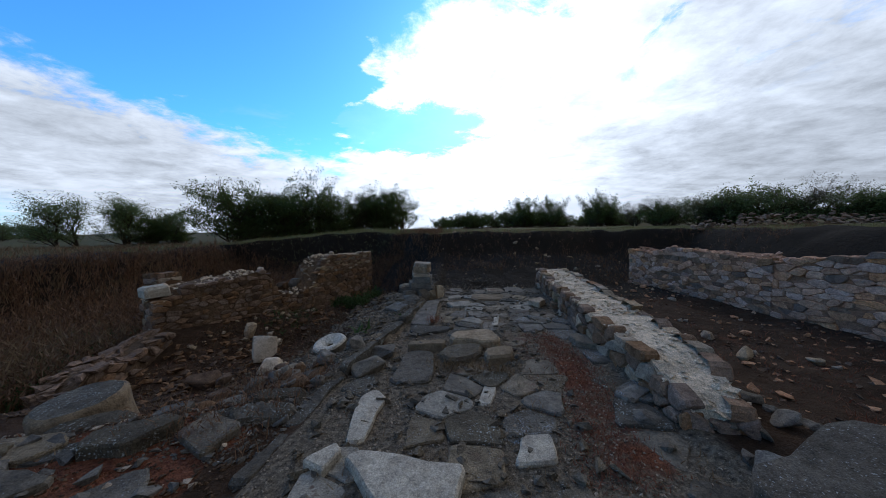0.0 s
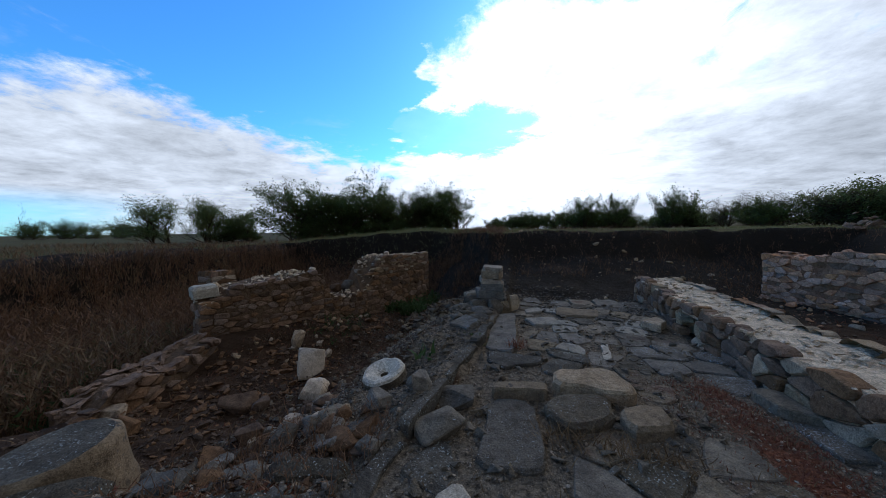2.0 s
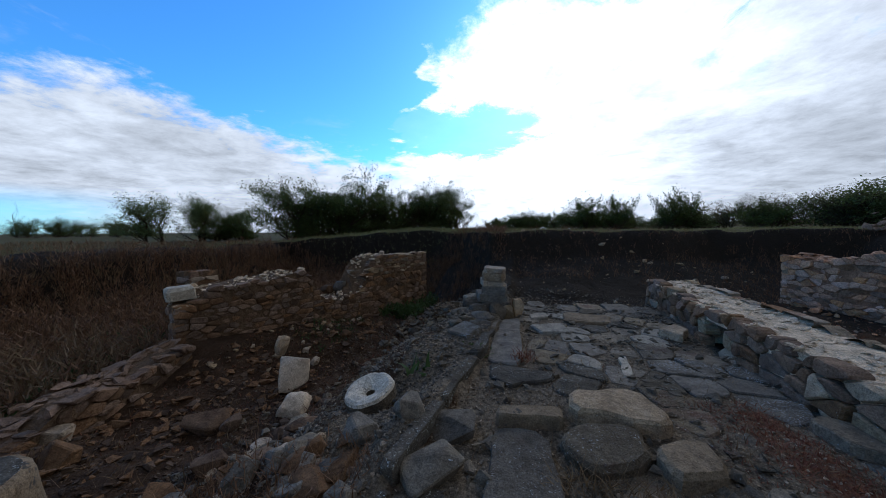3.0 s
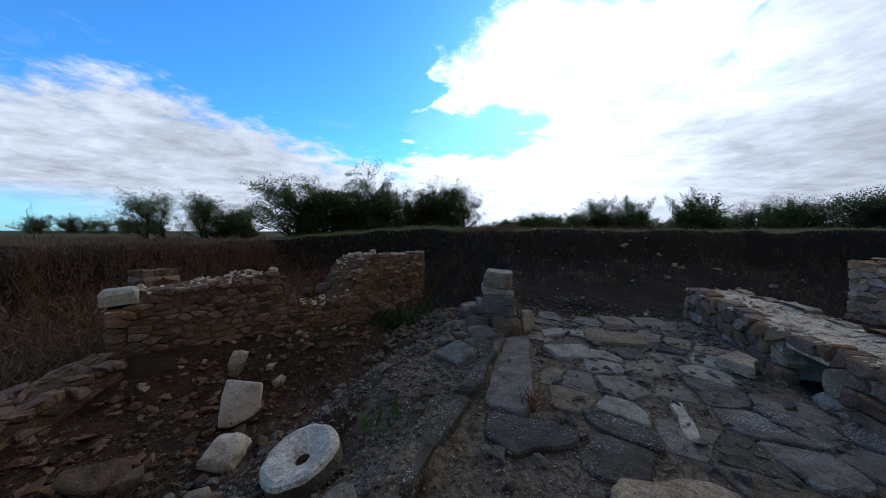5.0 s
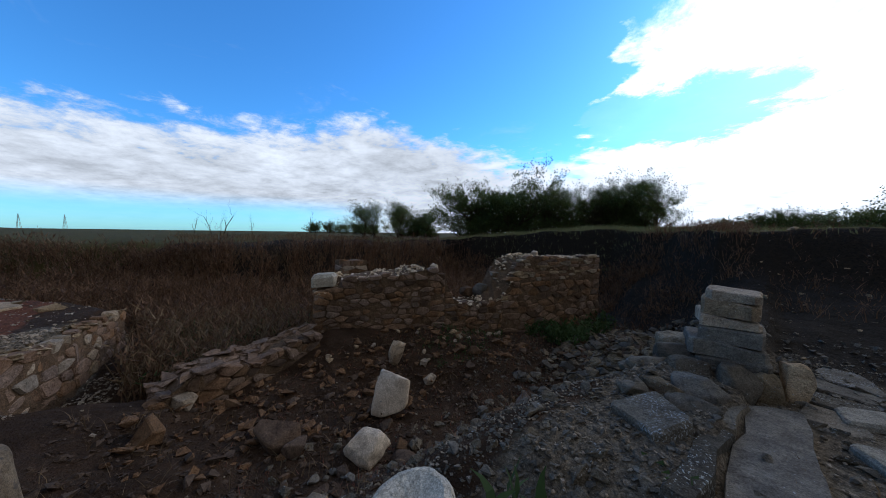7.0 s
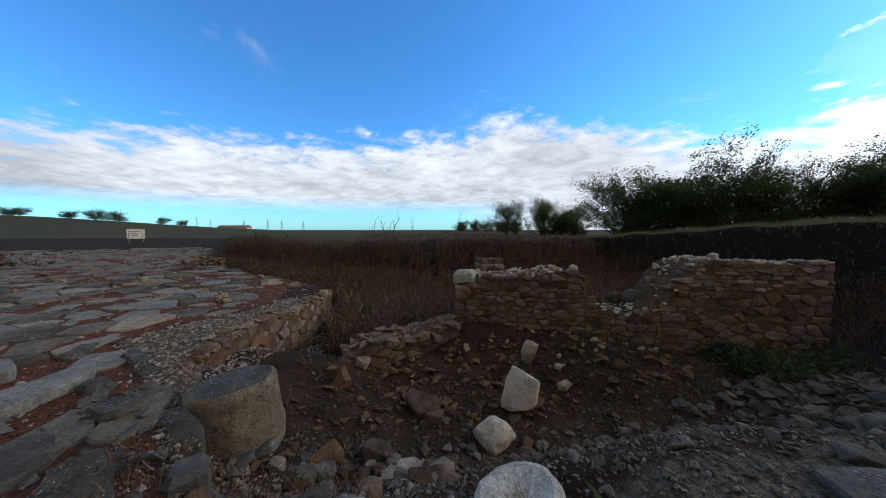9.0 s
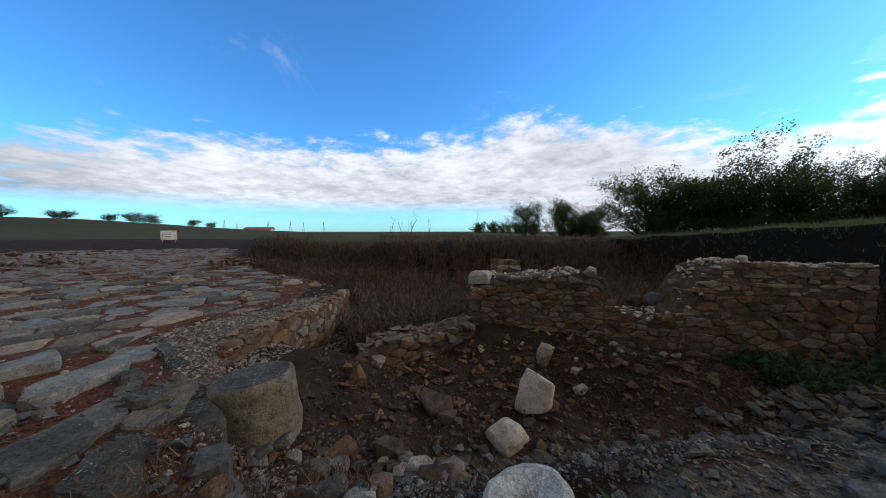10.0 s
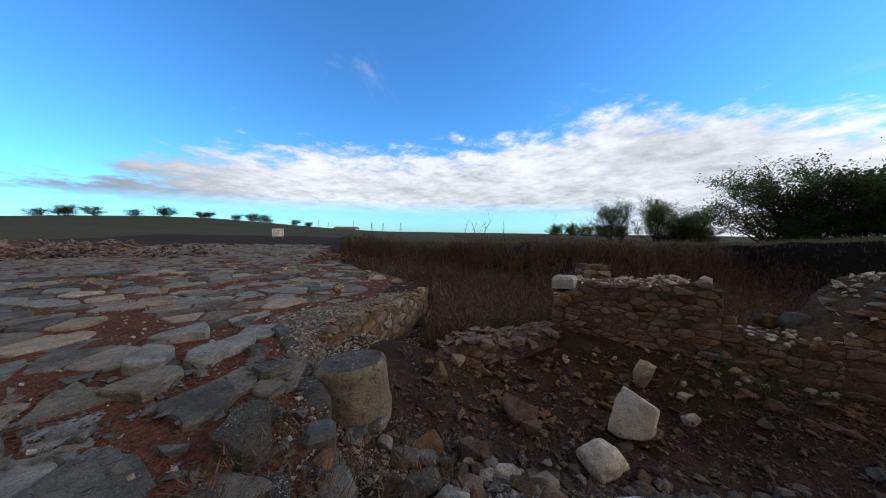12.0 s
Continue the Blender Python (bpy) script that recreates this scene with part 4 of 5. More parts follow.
boulder(-5.60, 7.98, (0.34, 0.30, 0.30), BLUEROCK, "grey boulder lodged in the gap of the wall", 141, 20, 0.2, z=0.06)
boulder(-5.86, 7.80, (0.26, 0.24, 0.22), BROWNROCK, "brown boulder lodged in the gap of the wall", 142, 70, 0.2, z=0.04)
slab_thing("stone_chip", ((-5.84, 6.70), (-5.72, 6.76), (-5.74, 6.84), (-5.86, 6.80)), 0.78, 0.16, WHITE, "small white stone on the wall end", "stone", 143, (20, 24))
slab_thing("stone_chip", ((-4.88, 8.86), (-4.76, 8.90), (-4.78, 9.0), (-4.90, 8.98)), 1.03, 0.10, WHITE, "small white stone on the wall top", "stone", 144, (15, 10))
# rough blocks round the pier and down the kerb
for i, (x, y, w, h, m) in enumerate(((-1.86, 6.62, 0.40, 0.46, BLUEROCK), (-1.70, 6.36, 0.38, 0.42, SLAB), (-1.40, 6.40, 0.36, 0.44, BLUEROCK), (-1.92, 6.98, 0.44, 0.5, SLAB), (-1.62, 6.02, 0.40, 0.34, BLUEROCK),
                                     (-1.84, 5.86, 0.34, 0.28, SLAB), (-1.60, 5.66, 0.34, 0.26, BLUEROCK), (-2.05, 6.30, 0.34, 0.30, BLUEROCK), (-1.24, 6.60, 0.28, 0.40, SLAB))):
    boulder(x, y, (w, w * 0.85, h * 0.75), m, "rough grey block of the broken wall at the pier", 150 + i, 37 * i, 0.2, (6 * (i % 3) - 6, 5), 0.6, "blocks at the pier", "wall_block", 0.13, z=0.02)

# slabs in the street
slab_thing("paving_slab", ((-1.38, 4.55), (-1.05, 4.48), (-0.93, 4.66), (-0.98, 5.5), (-1.00, 6.36), (-1.30, 6.26), (-1.36, 5.4)), 0.04, 0.12, BLUEROCK, "long smooth grey slab beside the kerb", "slab", 60)
slab_thing("paving_slab", ((-0.85, 6.10), (-0.31, 6.30), (-0.20, 5.84), (-0.68, 5.75)), 0.04, 0.12, BLUESLAB, "pale bluish slab in the street", "slab", 61)
slab_thing("paving_slab", ((-0.83, 6.74), (-0.53, 6.90), (-0.49, 6.61), (-0.80, 6.45)), 0.045, 0.12, BLUESLAB, "small pale bluish slab in the street", "slab", 62)
slab_thing("paving_slab", ((-0.25, 6.42), (0.50, 6.45), (0.58, 6.90), (-0.2, 6.95)), 0.05, 0.14, DRUM, "broad brownish slab at the street end", "slab", 63)
slab_thing("paving_slab", ((-1.33, 4.47), (-1.05, 4.44), (-0.62, 4.38), (-0.66, 4.20), (-1.12, 3.98), (-1.32, 4.16)), 0.03, 0.12, LICHEN, "dark slab below the long grey one", "slab", 64)
slab_thing("paving_slab", ((-0.58, 3.80), (0.05, 3.95), (0.16, 3.56), (0.10, 3.44), (-0.59, 3.50)), 0.15, 0.17, PALESTONE, "long raised pale block across the street", "slab", 42, (1, 1), 0.025, wear=0.12)
slab_thing("paving_slab", ((-0.74, 3.14), (-0.58, 3.40), (-0.10, 3.44), (-0.17, 3.05), (-0.54, 2.90)), 0.10, 0.15, SLAB, "raised dark grey block across the street", "slab", 43, (2, -2), 0.03, wear=0.16)
slab_thing("paving_slab", ((-0.12, 3.20), (0.30, 3.42), (0.27, 3.05), (-0.09, 2.92)), 0.12, 0.16, DRUM, "raised brown block across the street", "slab", 44, (-3, 2), 0.03, wear=0.15)
slab_thing("paving_slab", ((-1.18, 3.46), (-0.65, 3.56), (-0.66, 3.40), (-1.18, 3.34)), 0.11, 0.13, DRUM, "narrow raised brown block beside the long one", "slab", 65)
slab_thing("paving_slab", ((-1.22, 3.28), (-0.78, 3.32), (-0.73, 2.55), (-0.80, 2.42), (-1.22, 2.42)), 0.04, 0.12, SLAB, "large worn grey paving slab with a small hole", "slab", 45, wear=0.14)
slab_thing("marble_strip", ((-1.32, 1.44), (-1.42, 2.10), (-1.30, 2.25), (-1.14, 2.08), (-1.17, 1.44)), 0.04, 0.12, MARBLE, "long white marble strip set in the street", "slab", 46)
slab_thing("marble_strip", ((-0.23, 2.04), (-0.12, 2.52), (0.0, 2.47), (-0.11, 2.02)), 0.03, 0.1, MARBLE, "short white marble strip set in the street", "slab", 47)
slab_thing("marble_strip", ((0.17, 4.98), (0.28, 5.04), (0.20, 4.52), (0.09, 4.47)), 0.03, 0.1, MARBLE, "short white marble strip set in the street", "slab", 48)
slab_thing("paving_slab", ((-1.24, 1.23), (-1.10, 1.28), (-0.33, 1.19), (-0.40, 0.86), (-0.82, 0.80)), 0.1, 0.16, MARBLE, "broad pale slab across the street", "slab", 49)
slab_thing("stone_slab", ((-1.54, 1.18), (-1.36, 1.38), (-1.28, 1.30), (-1.34, 1.10)), 0.08, 0.14, MARBLE, "broken ribbed marble piece beside the broad slab", "slab", 66)
slab_thing("paving_slab", ((0.01, 1.28), (0.11, 1.60), (0.36, 1.63), (0.34, 1.33)), 0.04, 0.12, MARBLE, "square pale slab in the street", "slab", 50)
slab_thing("stone_slab", ((1.25, 0.75), (1.30, 1.00), (2.30, 1.46), (2.95, 1.30), (2.8, 0.45), (1.6, 0.30)), 0.3, 0.35, SLAB, "large lichened block lying beside the wall end", "slab", 51, tilt=(3, -3))
slab_thing("stone_slab", ((1.00, 6.02), (1.34, 6.30), (1.40, 6.05), (1.20, 5.76)), 0.13, 0.12, PALESTONE, "flat stone under a hollow in the wall", "slab", 52)

# slabs at the near corner of the square
slab_thing("paving_slab", ((-2.96, 1.20), (-3.36, 1.12), (-3.42, 1.34), (-2.96, 1.62), (-2.82, 1.55)), 0.12, 0.14, LICHEN, "black slab with white lichen at the square's edge", "slab", 131, wear=0.12)
slab_thing("paving_slab", ((-4.18, 0.02), (-4.50, -0.17), (-5.18, 0.18), (-4.80, 0.37), (-4.27, 0.23)), 0.09, 0.14, BLUESLAB, "long pale grey slab in the square", "slab", 132, wear=0.12)
slab_thing("paving_slab", ((-3.62, -0.26), (-4.10, -0.08), (-4.08, 0.17), (-3.55, 0.27)), 0.08, 0.14, SLAB, "broad grey slab in the square", "slab", 133, wear=0.12)
slab_thing("paving_slab", ((-4.83, -0.95), (-5.55, -0.77), (-5.06, -0.36), (-4.77, -0.90)), 0.1, 0.14, BLUESLAB, "thick pale grey slab in the square", "slab", 134, wear=0.12)
slab_thing("paving_slab", ((-4.20, -0.62), (-4.65, -0.78), (-4.57, -0.36), (-4.16, -0.14), (-4.06, -0.46)), 0.09, 0.14, BLUESLAB, "broad pale slab in the square", "slab", 135, wear=0.12)
slab_thing("paving_slab", ((-3.43, 0.42), (-3.87, 0.69), (-3.65, 0.99), (-3.13, 0.94)), 0.07, 0.14, BLUEROCK, "worn grey slab crossed by a pale vein in the square", "slab", 136, wear=0.12)
slab_thing("paving_slab", ((-2.67, 1.36), (-2.81, 1.43), (-2.75, 1.74), (-2.30, 1.60), (-2.35, 1.2)), 0.06, 0.14, SLAB, "grey lichened slab at the corner of the square", "slab", 137, wear=0.12)

# ---- paving ----
def build_street():
    root = tagged(new("street_pavement"), "worn street paving of irregular grey slabs in gravel", "pavement", kind="structure")
    r = random.Random(77)
    sites = []
    y = 0.2
    while y < 7.6:
        x = -2.0
        while x < 1.6:
            w = r.uniform(0.22, 0.62)
            x += w
            sites.append((x - w / 2 + r.uniform(-0.08, 0.08), y + r.uniform(-0.14, 0.14)))
        y += r.uniform(0.24, 0.46)
    taken = [(-1.15, 5.0, 0.42), (-1.13, 5.8, 0.45), (-0.5, 6.0, 0.33), (-0.66, 6.66, 0.24), (0.18, 6.68, 0.42), (-0.2, 3.66, 0.5), (-0.98, 2.85, 0.5), (-1.0, 4.25, 0.36), (-0.92, 3.45, 0.3), (-1.27, 1.8, 0.34), (-0.12, 2.26, 0.25), (0.18, 4.76, 0.25), (-0.75, 1.05, 0.5), (0.2, 1.45, 0.25), (0.1, 3.2, 0.42), (-0.45, 3.2, 0.4)]
    for poly in cells(sites, (-2.0, -0.3, 1.6, 8.0), 0.028):
        cx, cy = sum(p[0] for p in poly) / len(poly), sum(p[1] for p in poly) / len(poly)
        if cx < kerb_x(cy) + 0.22 or cx > 1.43 or any(math.hypot(cx - a, cy - b) < c for a, b, c in taken):
            continue
        bare = 0.04 + 0.90 * float(sstep(0.52, 0.70, cx) * sstep(1.16, 1.02, cx)) * (1.1 < cy < 4.2)
        if r.random() < bare:
            continue
        m = r.choices((SLAB, SPECKLED, LICHEN, BLUEROCK, BLUESLAB), (0.36, 0.14, 0.16, 0.20, 0.14))[0]
        stone_object("slab", poly, 0.12, 0.011, r, m, root, Matrix.Identity(4), uneven=0.06, wear=0.09, lift=r.uniform(0.002, 0.032) + max(gh(cx, cy), gh(cx + 0.12, cy), gh(cx, cy - 0.12)))


def build_square():
    root = tagged(new("square_pavement"), "broad square paved with large worn grey slabs and red soil joints", "pavement", kind="structure")
    r = random.Random(78)
    sites = []
    y = -20.0
    while y < 6:
        x = -30.0 + r.random()
        while x < -1.9:
            w = r.uniform(0.38, 0.98)
            x += w
            sites.append((x - w / 2, y + r.uniform(-0.18, 0.18)))
        y += r.uniform(0.32, 0.6)
    polys = []
    for poly in cells(sites, (-30, -20, -1.9, 6), 0.045):
        cx, cy = sum(p[0] for p in poly) / len(poly), sum(p[1] for p in poly) / len(poly)
        if cy > min(plaza_edge(cx), kerb_line(cx)) - 0.22 - 0.3 * r.random() * (cx < -6) or cx > -2.5 or r.random() < 0.08 or any(math.hypot(cx - a, cy - b) < c for a, b, c in ((-3.1, 1.37, 0.34), (-4.6, 0.1, 0.42), (-4.9, 0.2, 0.3), (-3.84, 0.0, 0.34), (-5.1, -0.7, 0.42), (-4.35, -0.45, 0.36), (-3.5, 0.76, 0.38), (-2.55, 1.5, 0.35))):
            continue
        polys.append((math.hypot(cx + 4, cy - 1), cx, cy, poly))
    polys.sort(key=lambda p: p[0])
    rest_v, rest_f = [], []
    for k, (_, cx, cy, poly) in enumerate(polys):
        lift = r.uniform(-0.015, 0.045) + max(gh(cx, cy), gh(cx + 0.15, cy), gh(cx, cy - 0.15))
        if k < 290:
            m = r.choices((SLAB, PALESTONE, LICHEN, BLUESLAB), (0.45, 0.20, 0.11, 0.24))[0]
            stone_object("slab", poly, 0.14, 0.014, r, m, root, Matrix.Identity(4), uneven=0.04, wear=0.09, lift=lift)
        else:
            (ox, oy), (v, f) = block(ccw(worn_outline(poly, r, 0.13)), 0.14, 0.03, r, 0.05)
            b = len(rest_v)
            rest_v += [(x + ox, y + oy, z + lift) for x, y, z in v]
            rest_f += [tuple(i + b for i in q) for q in f]
    tagged(part("far_slabs", (rest_v, rest_f), SLAB, root, "distant grey slabs of the square"), kind="stuff")


def build_kerb():
    """Upright kerb slabs between the street and the rubble ridge."""
    root = tagged(new("street_kerb"), "row of upright lichened kerb slabs along the street", "kerb", kind="structure")
    r = random.Random(79)
    y = 1.0
    while y < 6.1:
        l = r.uniform(0.55, 1.1)
        x0, x1 = float(kerb_x(y)), float(kerb_x(y + l))
        w = r.uniform(0.10, 0.17)
        poly = [(x0 - w, y + 0.02), (x0, y + 0.02), (x1, y + l - 0.02), (x1 - w, y + l - 0.02)]
        stone_object("kerb_slab", poly, 0.45, 0.025, r, LICHEN if r.random() < 0.7 else BLUEROCK, root, Matrix.Identity(4), uneven=0.08, wear=0.06, lift=r.uniform(0.08, 0.17) if y > 2.3 else r.uniform(-0.02, 0.05))
        y += l
    x = -6.2
    while x < -2.5:
        l = r.uniform(0.32, 0.62)
        if r.random() < 0.08:
            x += l * 0.6
            continue
        a = math.atan2(float(kerb_line(x + l) - kerb_line(x)), l) + r.uniform(-0.2, 0.2)
        y, c, d = float(kerb_line(x + l / 2)), math.cos(a), math.sin(a)
        w = r.uniform(0.16, 0.28)
        poly = [(x + l / 2 + u * c - v * d, y + u * d + v * c) for u, v in ((-l / 2, -w / 2), (l / 2, -w / 2), (l / 2, w / 2), (-l / 2, w / 2))]
        stone_object("kerb_slab", poly, 0.4, 0.04, r, LICHEN if r.random() < 0.85 else BLUEROCK, root, Matrix.Identity(4), uneven=0.20, wear=0.18, lift=r.uniform(-0.05, 0.05))
        w2, off = r.uniform(0.2, 0.32), r.uniform(0.28, 0.40)
        poly = [(x + l / 2 + u * c - (v - off) * d, y + u * d + (v - off) * c) for u, v in ((-l / 2, -w2 / 2), (l / 2, -w2 / 2), (l / 2, w2 / 2), (-l / 2, w2 / 2))]
        if r.random() < 0.75:
            stone_object("kerb_slab", poly, 0.3, 0.04, r, LICHEN, root, Matrix.Identity(4), uneven=0.16, wear=0.2, lift=r.uniform(0.02, 0.09))
        x += l + 0.02


build_street()
build_square()
build_kerb()


# ---- rubble ----
def scatter_region(n, seed, box, keep):
    r = random.Random(seed)
    res = []
    tries = 0
    while len(res) < n and tries < n * 60:
        tries += 1
        x, y = r.uniform(box[0], box[2]), r.uniform(box[1], box[3])
        if r.random() < keep(x, y):
            res.append((x, y))
    return res


def loose(n, seed, box, keep, kinds, size, label, group):
    r = random.Random(seed)
    for x, y in scatter_region(n, seed, box, keep):
        s = size[0] + (size[1] - size[0]) * r.random() ** 1.8
        ob = new("rubble_stone", r.choice(kinds))
        ob.matrix_basis = pose(x, y, gh(x, y) + s * 0.14, r.uniform(-25, 25), r.uniform(-25, 25), r.uniform(0, 360)) @ Matrix.Diagonal((s * r.uniform(0.9, 1.4), s * r.uniform(0.7, 1.1), s * r.uniform(0.6, 1.0), 1))
        tagged(ob, label, "stone", group)


def in_ridge(x, y):
    u = float(kerb_x(y)) - x
    return 1.0 if 0.15 < u < 2.1 and 1.9 < y < 6.2 and math.hypot(x + 2.42, y - 3.5) > 0.55 else 0.0


def in_room(x, y):
    return 1.0 if float(wall_a_x(y)) + 0.15 < x < float(kerb_x(y)) - 1.4 and 2.0 < y < 11 else 0.0


loose(55, 401, (-4.2, 1.9, -1.5, 6.2), lambda x, y: in_ridge(x, y) * (1.0 if y < 3.2 else 0.12), ROCK_BLUE, (0.07, 0.28), "blue grey angular rubble stone on the ridge", "ridge rubble")
loose(46, 409, (-4.3, 1.9, -2.1, 3.5), lambda x, y: in_ridge(x, y), ROCK_BROWN, (0.07, 0.26), "brown angular stone on the end of the ridge", "ridge rubble")
loose(36, 410, (-4.3, 1.9, -2.1, 3.5), lambda x, y: in_ridge(x, y), ROCK_PALE, (0.06, 0.20), "pale angular stone on the end of the ridge", "ridge rubble")
loose(60, 411, (-4.2, 3.6, -2.2, 7.6), lambda x, y: 1.0 if 0.8 < float(kerb_x(y)) - x < 2.6 else 0.0, ROCK_BLUE, (0.06, 0.20), "grey stone on the slope below the ridge", "slope stones")
loose(45, 402, (-5.8, 2.0, -2.5, 10), in_room, ROCK_BROWN, (0.07, 0.24), "brown angular stone on bare earth", "room rubble")
loose(30, 403, (-5.9, 4.6, -4.9, 9.5), in_room, ROCK_PALE, (0.06, 0.20), "pale stone fallen from the ruined wall", "fallen stones")
loose(30, 404, (-3.6, 6.6, -1.7, 8.5), lambda x, y: 1.0, ROCK_BLUE, (0.08, 0.30), "dark grey rubble stone in a heap", "heap of rubble")
loose(30, 405, (1.2, 0.9, 2.7, 2.3), lambda x, y: 1.0, ROCK_BLUE, (0.08, 0.30), "blue grey stone at the broken wall end", "wall end rubble")
loose(20, 406, (2.6, 3.0, 6.0, 9.5), lambda x, y: 1.0, ROCK_PALE, (0.08, 0.34), "pale stone on the earth beside the wall", "east stones")
loose(18, 407, (-1.5, 7.2, 6.0, 12.5), lambda x, y: 1.0, ROCK_PALE, (0.06, 0.20), "pale stone on the dark earth bank", "bank stones")
loose(16, 408, (-22.0, -8.0, -9.0, 4.0), lambda x, y: 1.0 if y < float(plaza_edge(x)) + 0.6 else 0.0, ROCK_PALE, (0.10, 0.34), "pale stone on the paved square", "square stones")


def bed(name, n, seed, box, keep, size, mat, label):
    r = random.Random(seed)
    pts = scatter_region(n, seed, box, keep)
    sizes = [size[0] + (size[1] - size[0]) * r.random() ** 3 for _ in pts]
    z = ground_height([p[0] for p in pts], [p[1] for p in pts])
    gravel_bed(name, [(p[0], p[1], float(h) + s * 0.15) for p, h, s in zip(pts, z, sizes)], sizes, mat, label, "gravel", seed)


bed("gravel", 3500, 508, (-4.0, 1.8, -1.3, 6.6), lambda x, y: 1.0 if 0.1 < float(kerb_x(y)) - x < 1.7 else 0.0, (0.008, 0.045), PALESTONE, "pale crushed stone on the rubble ridge")
bed("gravel", 7500, 501, (-4.4, 1.2, -1.3, 6.6), lambda x, y: 1.0 if 0.1 < float(kerb_x(y)) - x < (2.4 if y < 3.2 else 1.35) else 0.0, (0.010, 0.06), BLUEROCK, "blue grey gravel and chips on the rubble ridge")
bed("gravel", 15000, 502, (-2.0, -0.4, 1.55, 8.2), lambda x, y: 1.0 if x > float(kerb_x(y)) else 0.0, (0.006, 0.035), PALESTONE, "pale gravel between the street slabs")
bed("gravel", 8000, 503, (-6.0, 1.4, -2.2, 10), lambda x, y: in_room(x, y) if y < 10.9 else 0.0, (0.012, 0.07), BROWNROCK, "brown pebbles on the sunken earth floor")
bed("gravel", 6000, 504, (-2.0, 6.6, 3.0, 8.8), lambda x, y: 1.0 if y < 7.8 + 0.3 * math.sin(3 * x) else 0.25, (0.012, 0.085), BLUEROCK, "coarse dark gravel at the foot of the bank")
bed("gravel", 3000, 505, (-4.6, 6.2, -1.6, 10.5), lambda x, y: 1.0, (0.012, 0.07), BLUEROCK, "dark rubble gravel beside the pier")
bed("gravel", 3200, 506, (-14, -5, -2.2, 2.4), lambda x, y: 1.0 if y < float(plaza_edge(x)) + 0.2 else 0.0, (0.012, 0.07), PALESTONE, "pale crumbs and pebbles on the paved square")
bed("rubble", 500, 527, (-5.6, 1.9, -2.6, 9.0), in_room, (0.04, 0.17), BROWNROCK, "dark brown broken stones strewn over the sunken floor")
bed("rubble", 700, 528, (-1.9, 0.0, 1.5, 7.6), lambda x, y: 1.0 if x > float(kerb_x(y)) + 0.05 and (x < 0.75 or y > 4.2) else 0.0, (0.035, 0.15), BLUEROCK, "small broken bluish stones bedded between street slabs")
bed("rubble", 500, 529, (-1.9, 0.0, 1.5, 7.6), lambda x, y: 1.0 if x > float(kerb_x(y)) + 0.05 and (x < 0.75 or y > 4.2) else 0.0, (0.035, 0.14), SLAB, "small broken grey stones bedded between street slabs")
bed("rubble", 260, 530, (2.5, 1.4, 6.6, 9.8), lambda x, y: 1.0, (0.05, 0.20), BUFFSTONE, "buff stones fallen from the tall wall")
bed("rubble", 420, 531, (-4.4, -0.8, -1.5, 2.1), lambda x, y: 1.0 if x < float(kerb_x(y)) - 0.05 else 0.0, (0.04, 0.20), BLUEROCK, "dark broken stones at the corner of street and square")
bed("gravel", 4000, 532, (-4.4, -0.8, -1.5, 2.1), lambda x, y: 1.0 if x < float(kerb_x(y)) - 0.05 else 0.0, (0.01, 0.05), BROWNROCK, "brown gravel at the corner of street and square")
bed("gravel", 6500, 533, (-8.0, -0.5, -3.0, 2.6), lambda x, y: 1.0 if float(kerb_line(x)) - 0.1 < y < float(plaza_edge(x)) + 0.6 else 0.0, (0.01, 0.06), PALESTONE, "pale crushed stone along the edge of the square")
bed("gravel", 1500, 507, (2.4, 1.0, 6.6, 9.5), lambda x, y: 1.0, (0.015, 0.09), BROWNROCK, "brown pebbles on the eastern earth floor")


bed("rubble", 330, 521, (-4.0, 6.8, -1.8, 10.5), lambda x, y: 1.0, (0.06, 0.26), BLUEROCK, "heap of dark grey rubble beside the pier")
bed("rubble", 520, 534, (-4.4, 3.4, -1.7, 7.6), lambda x, y: 1.0 if 0.35 < float(kerb_x(y)) - x < 2.7 and math.hypot(x + 2.46, y - 3.64) > 0.4 else 0.0, (0.03, 0.15), SLAB, "grey broken stones on the slope of the ridge")
bed("rubble", 60, 522, (-1.5, 8.0, 6.0, 12.5), lambda x, y: 1.0, (0.06, 0.22), PALESTONE, "scattered pale stones in the earth bank")
bed("rubble", 240, 523, (-22.0, -8.0, -8.0, 4.0), lambda x, y: 1.0 if y < float(plaza_edge(x)) + 0.6 else 0.0, (0.08, 0.30), PALESTONE, "scattered pale stones on the square")
bed("rubble", 420, 524, (-6.0, 2.4, -4.2, 9.6), lambda x, y: in_room(x, y), (0.05, 0.22), WALLSTONE, "brown stones fallen along the foot of the wall")


bed("rubble", 650, 525, (-4.2, 6.6, -1.7, 10.6), lambda x, y: math.exp(-((x + 2.75) / 0.8) ** 2 - ((y - 8.5) / 1.5) ** 2), (0.07, 0.28), SLAB, "heap of grey rubble between pier and wall")
bed("gravel", 1100, 526, (-6.0, 2.0, 6.5, 12.0), lambda x, y: 1.0 if x < float(kerb_x(y)) or y > 7.5 else 0.0, (0.012, 0.06), PALESTONE, "pale pebbles strewn over dark earth")


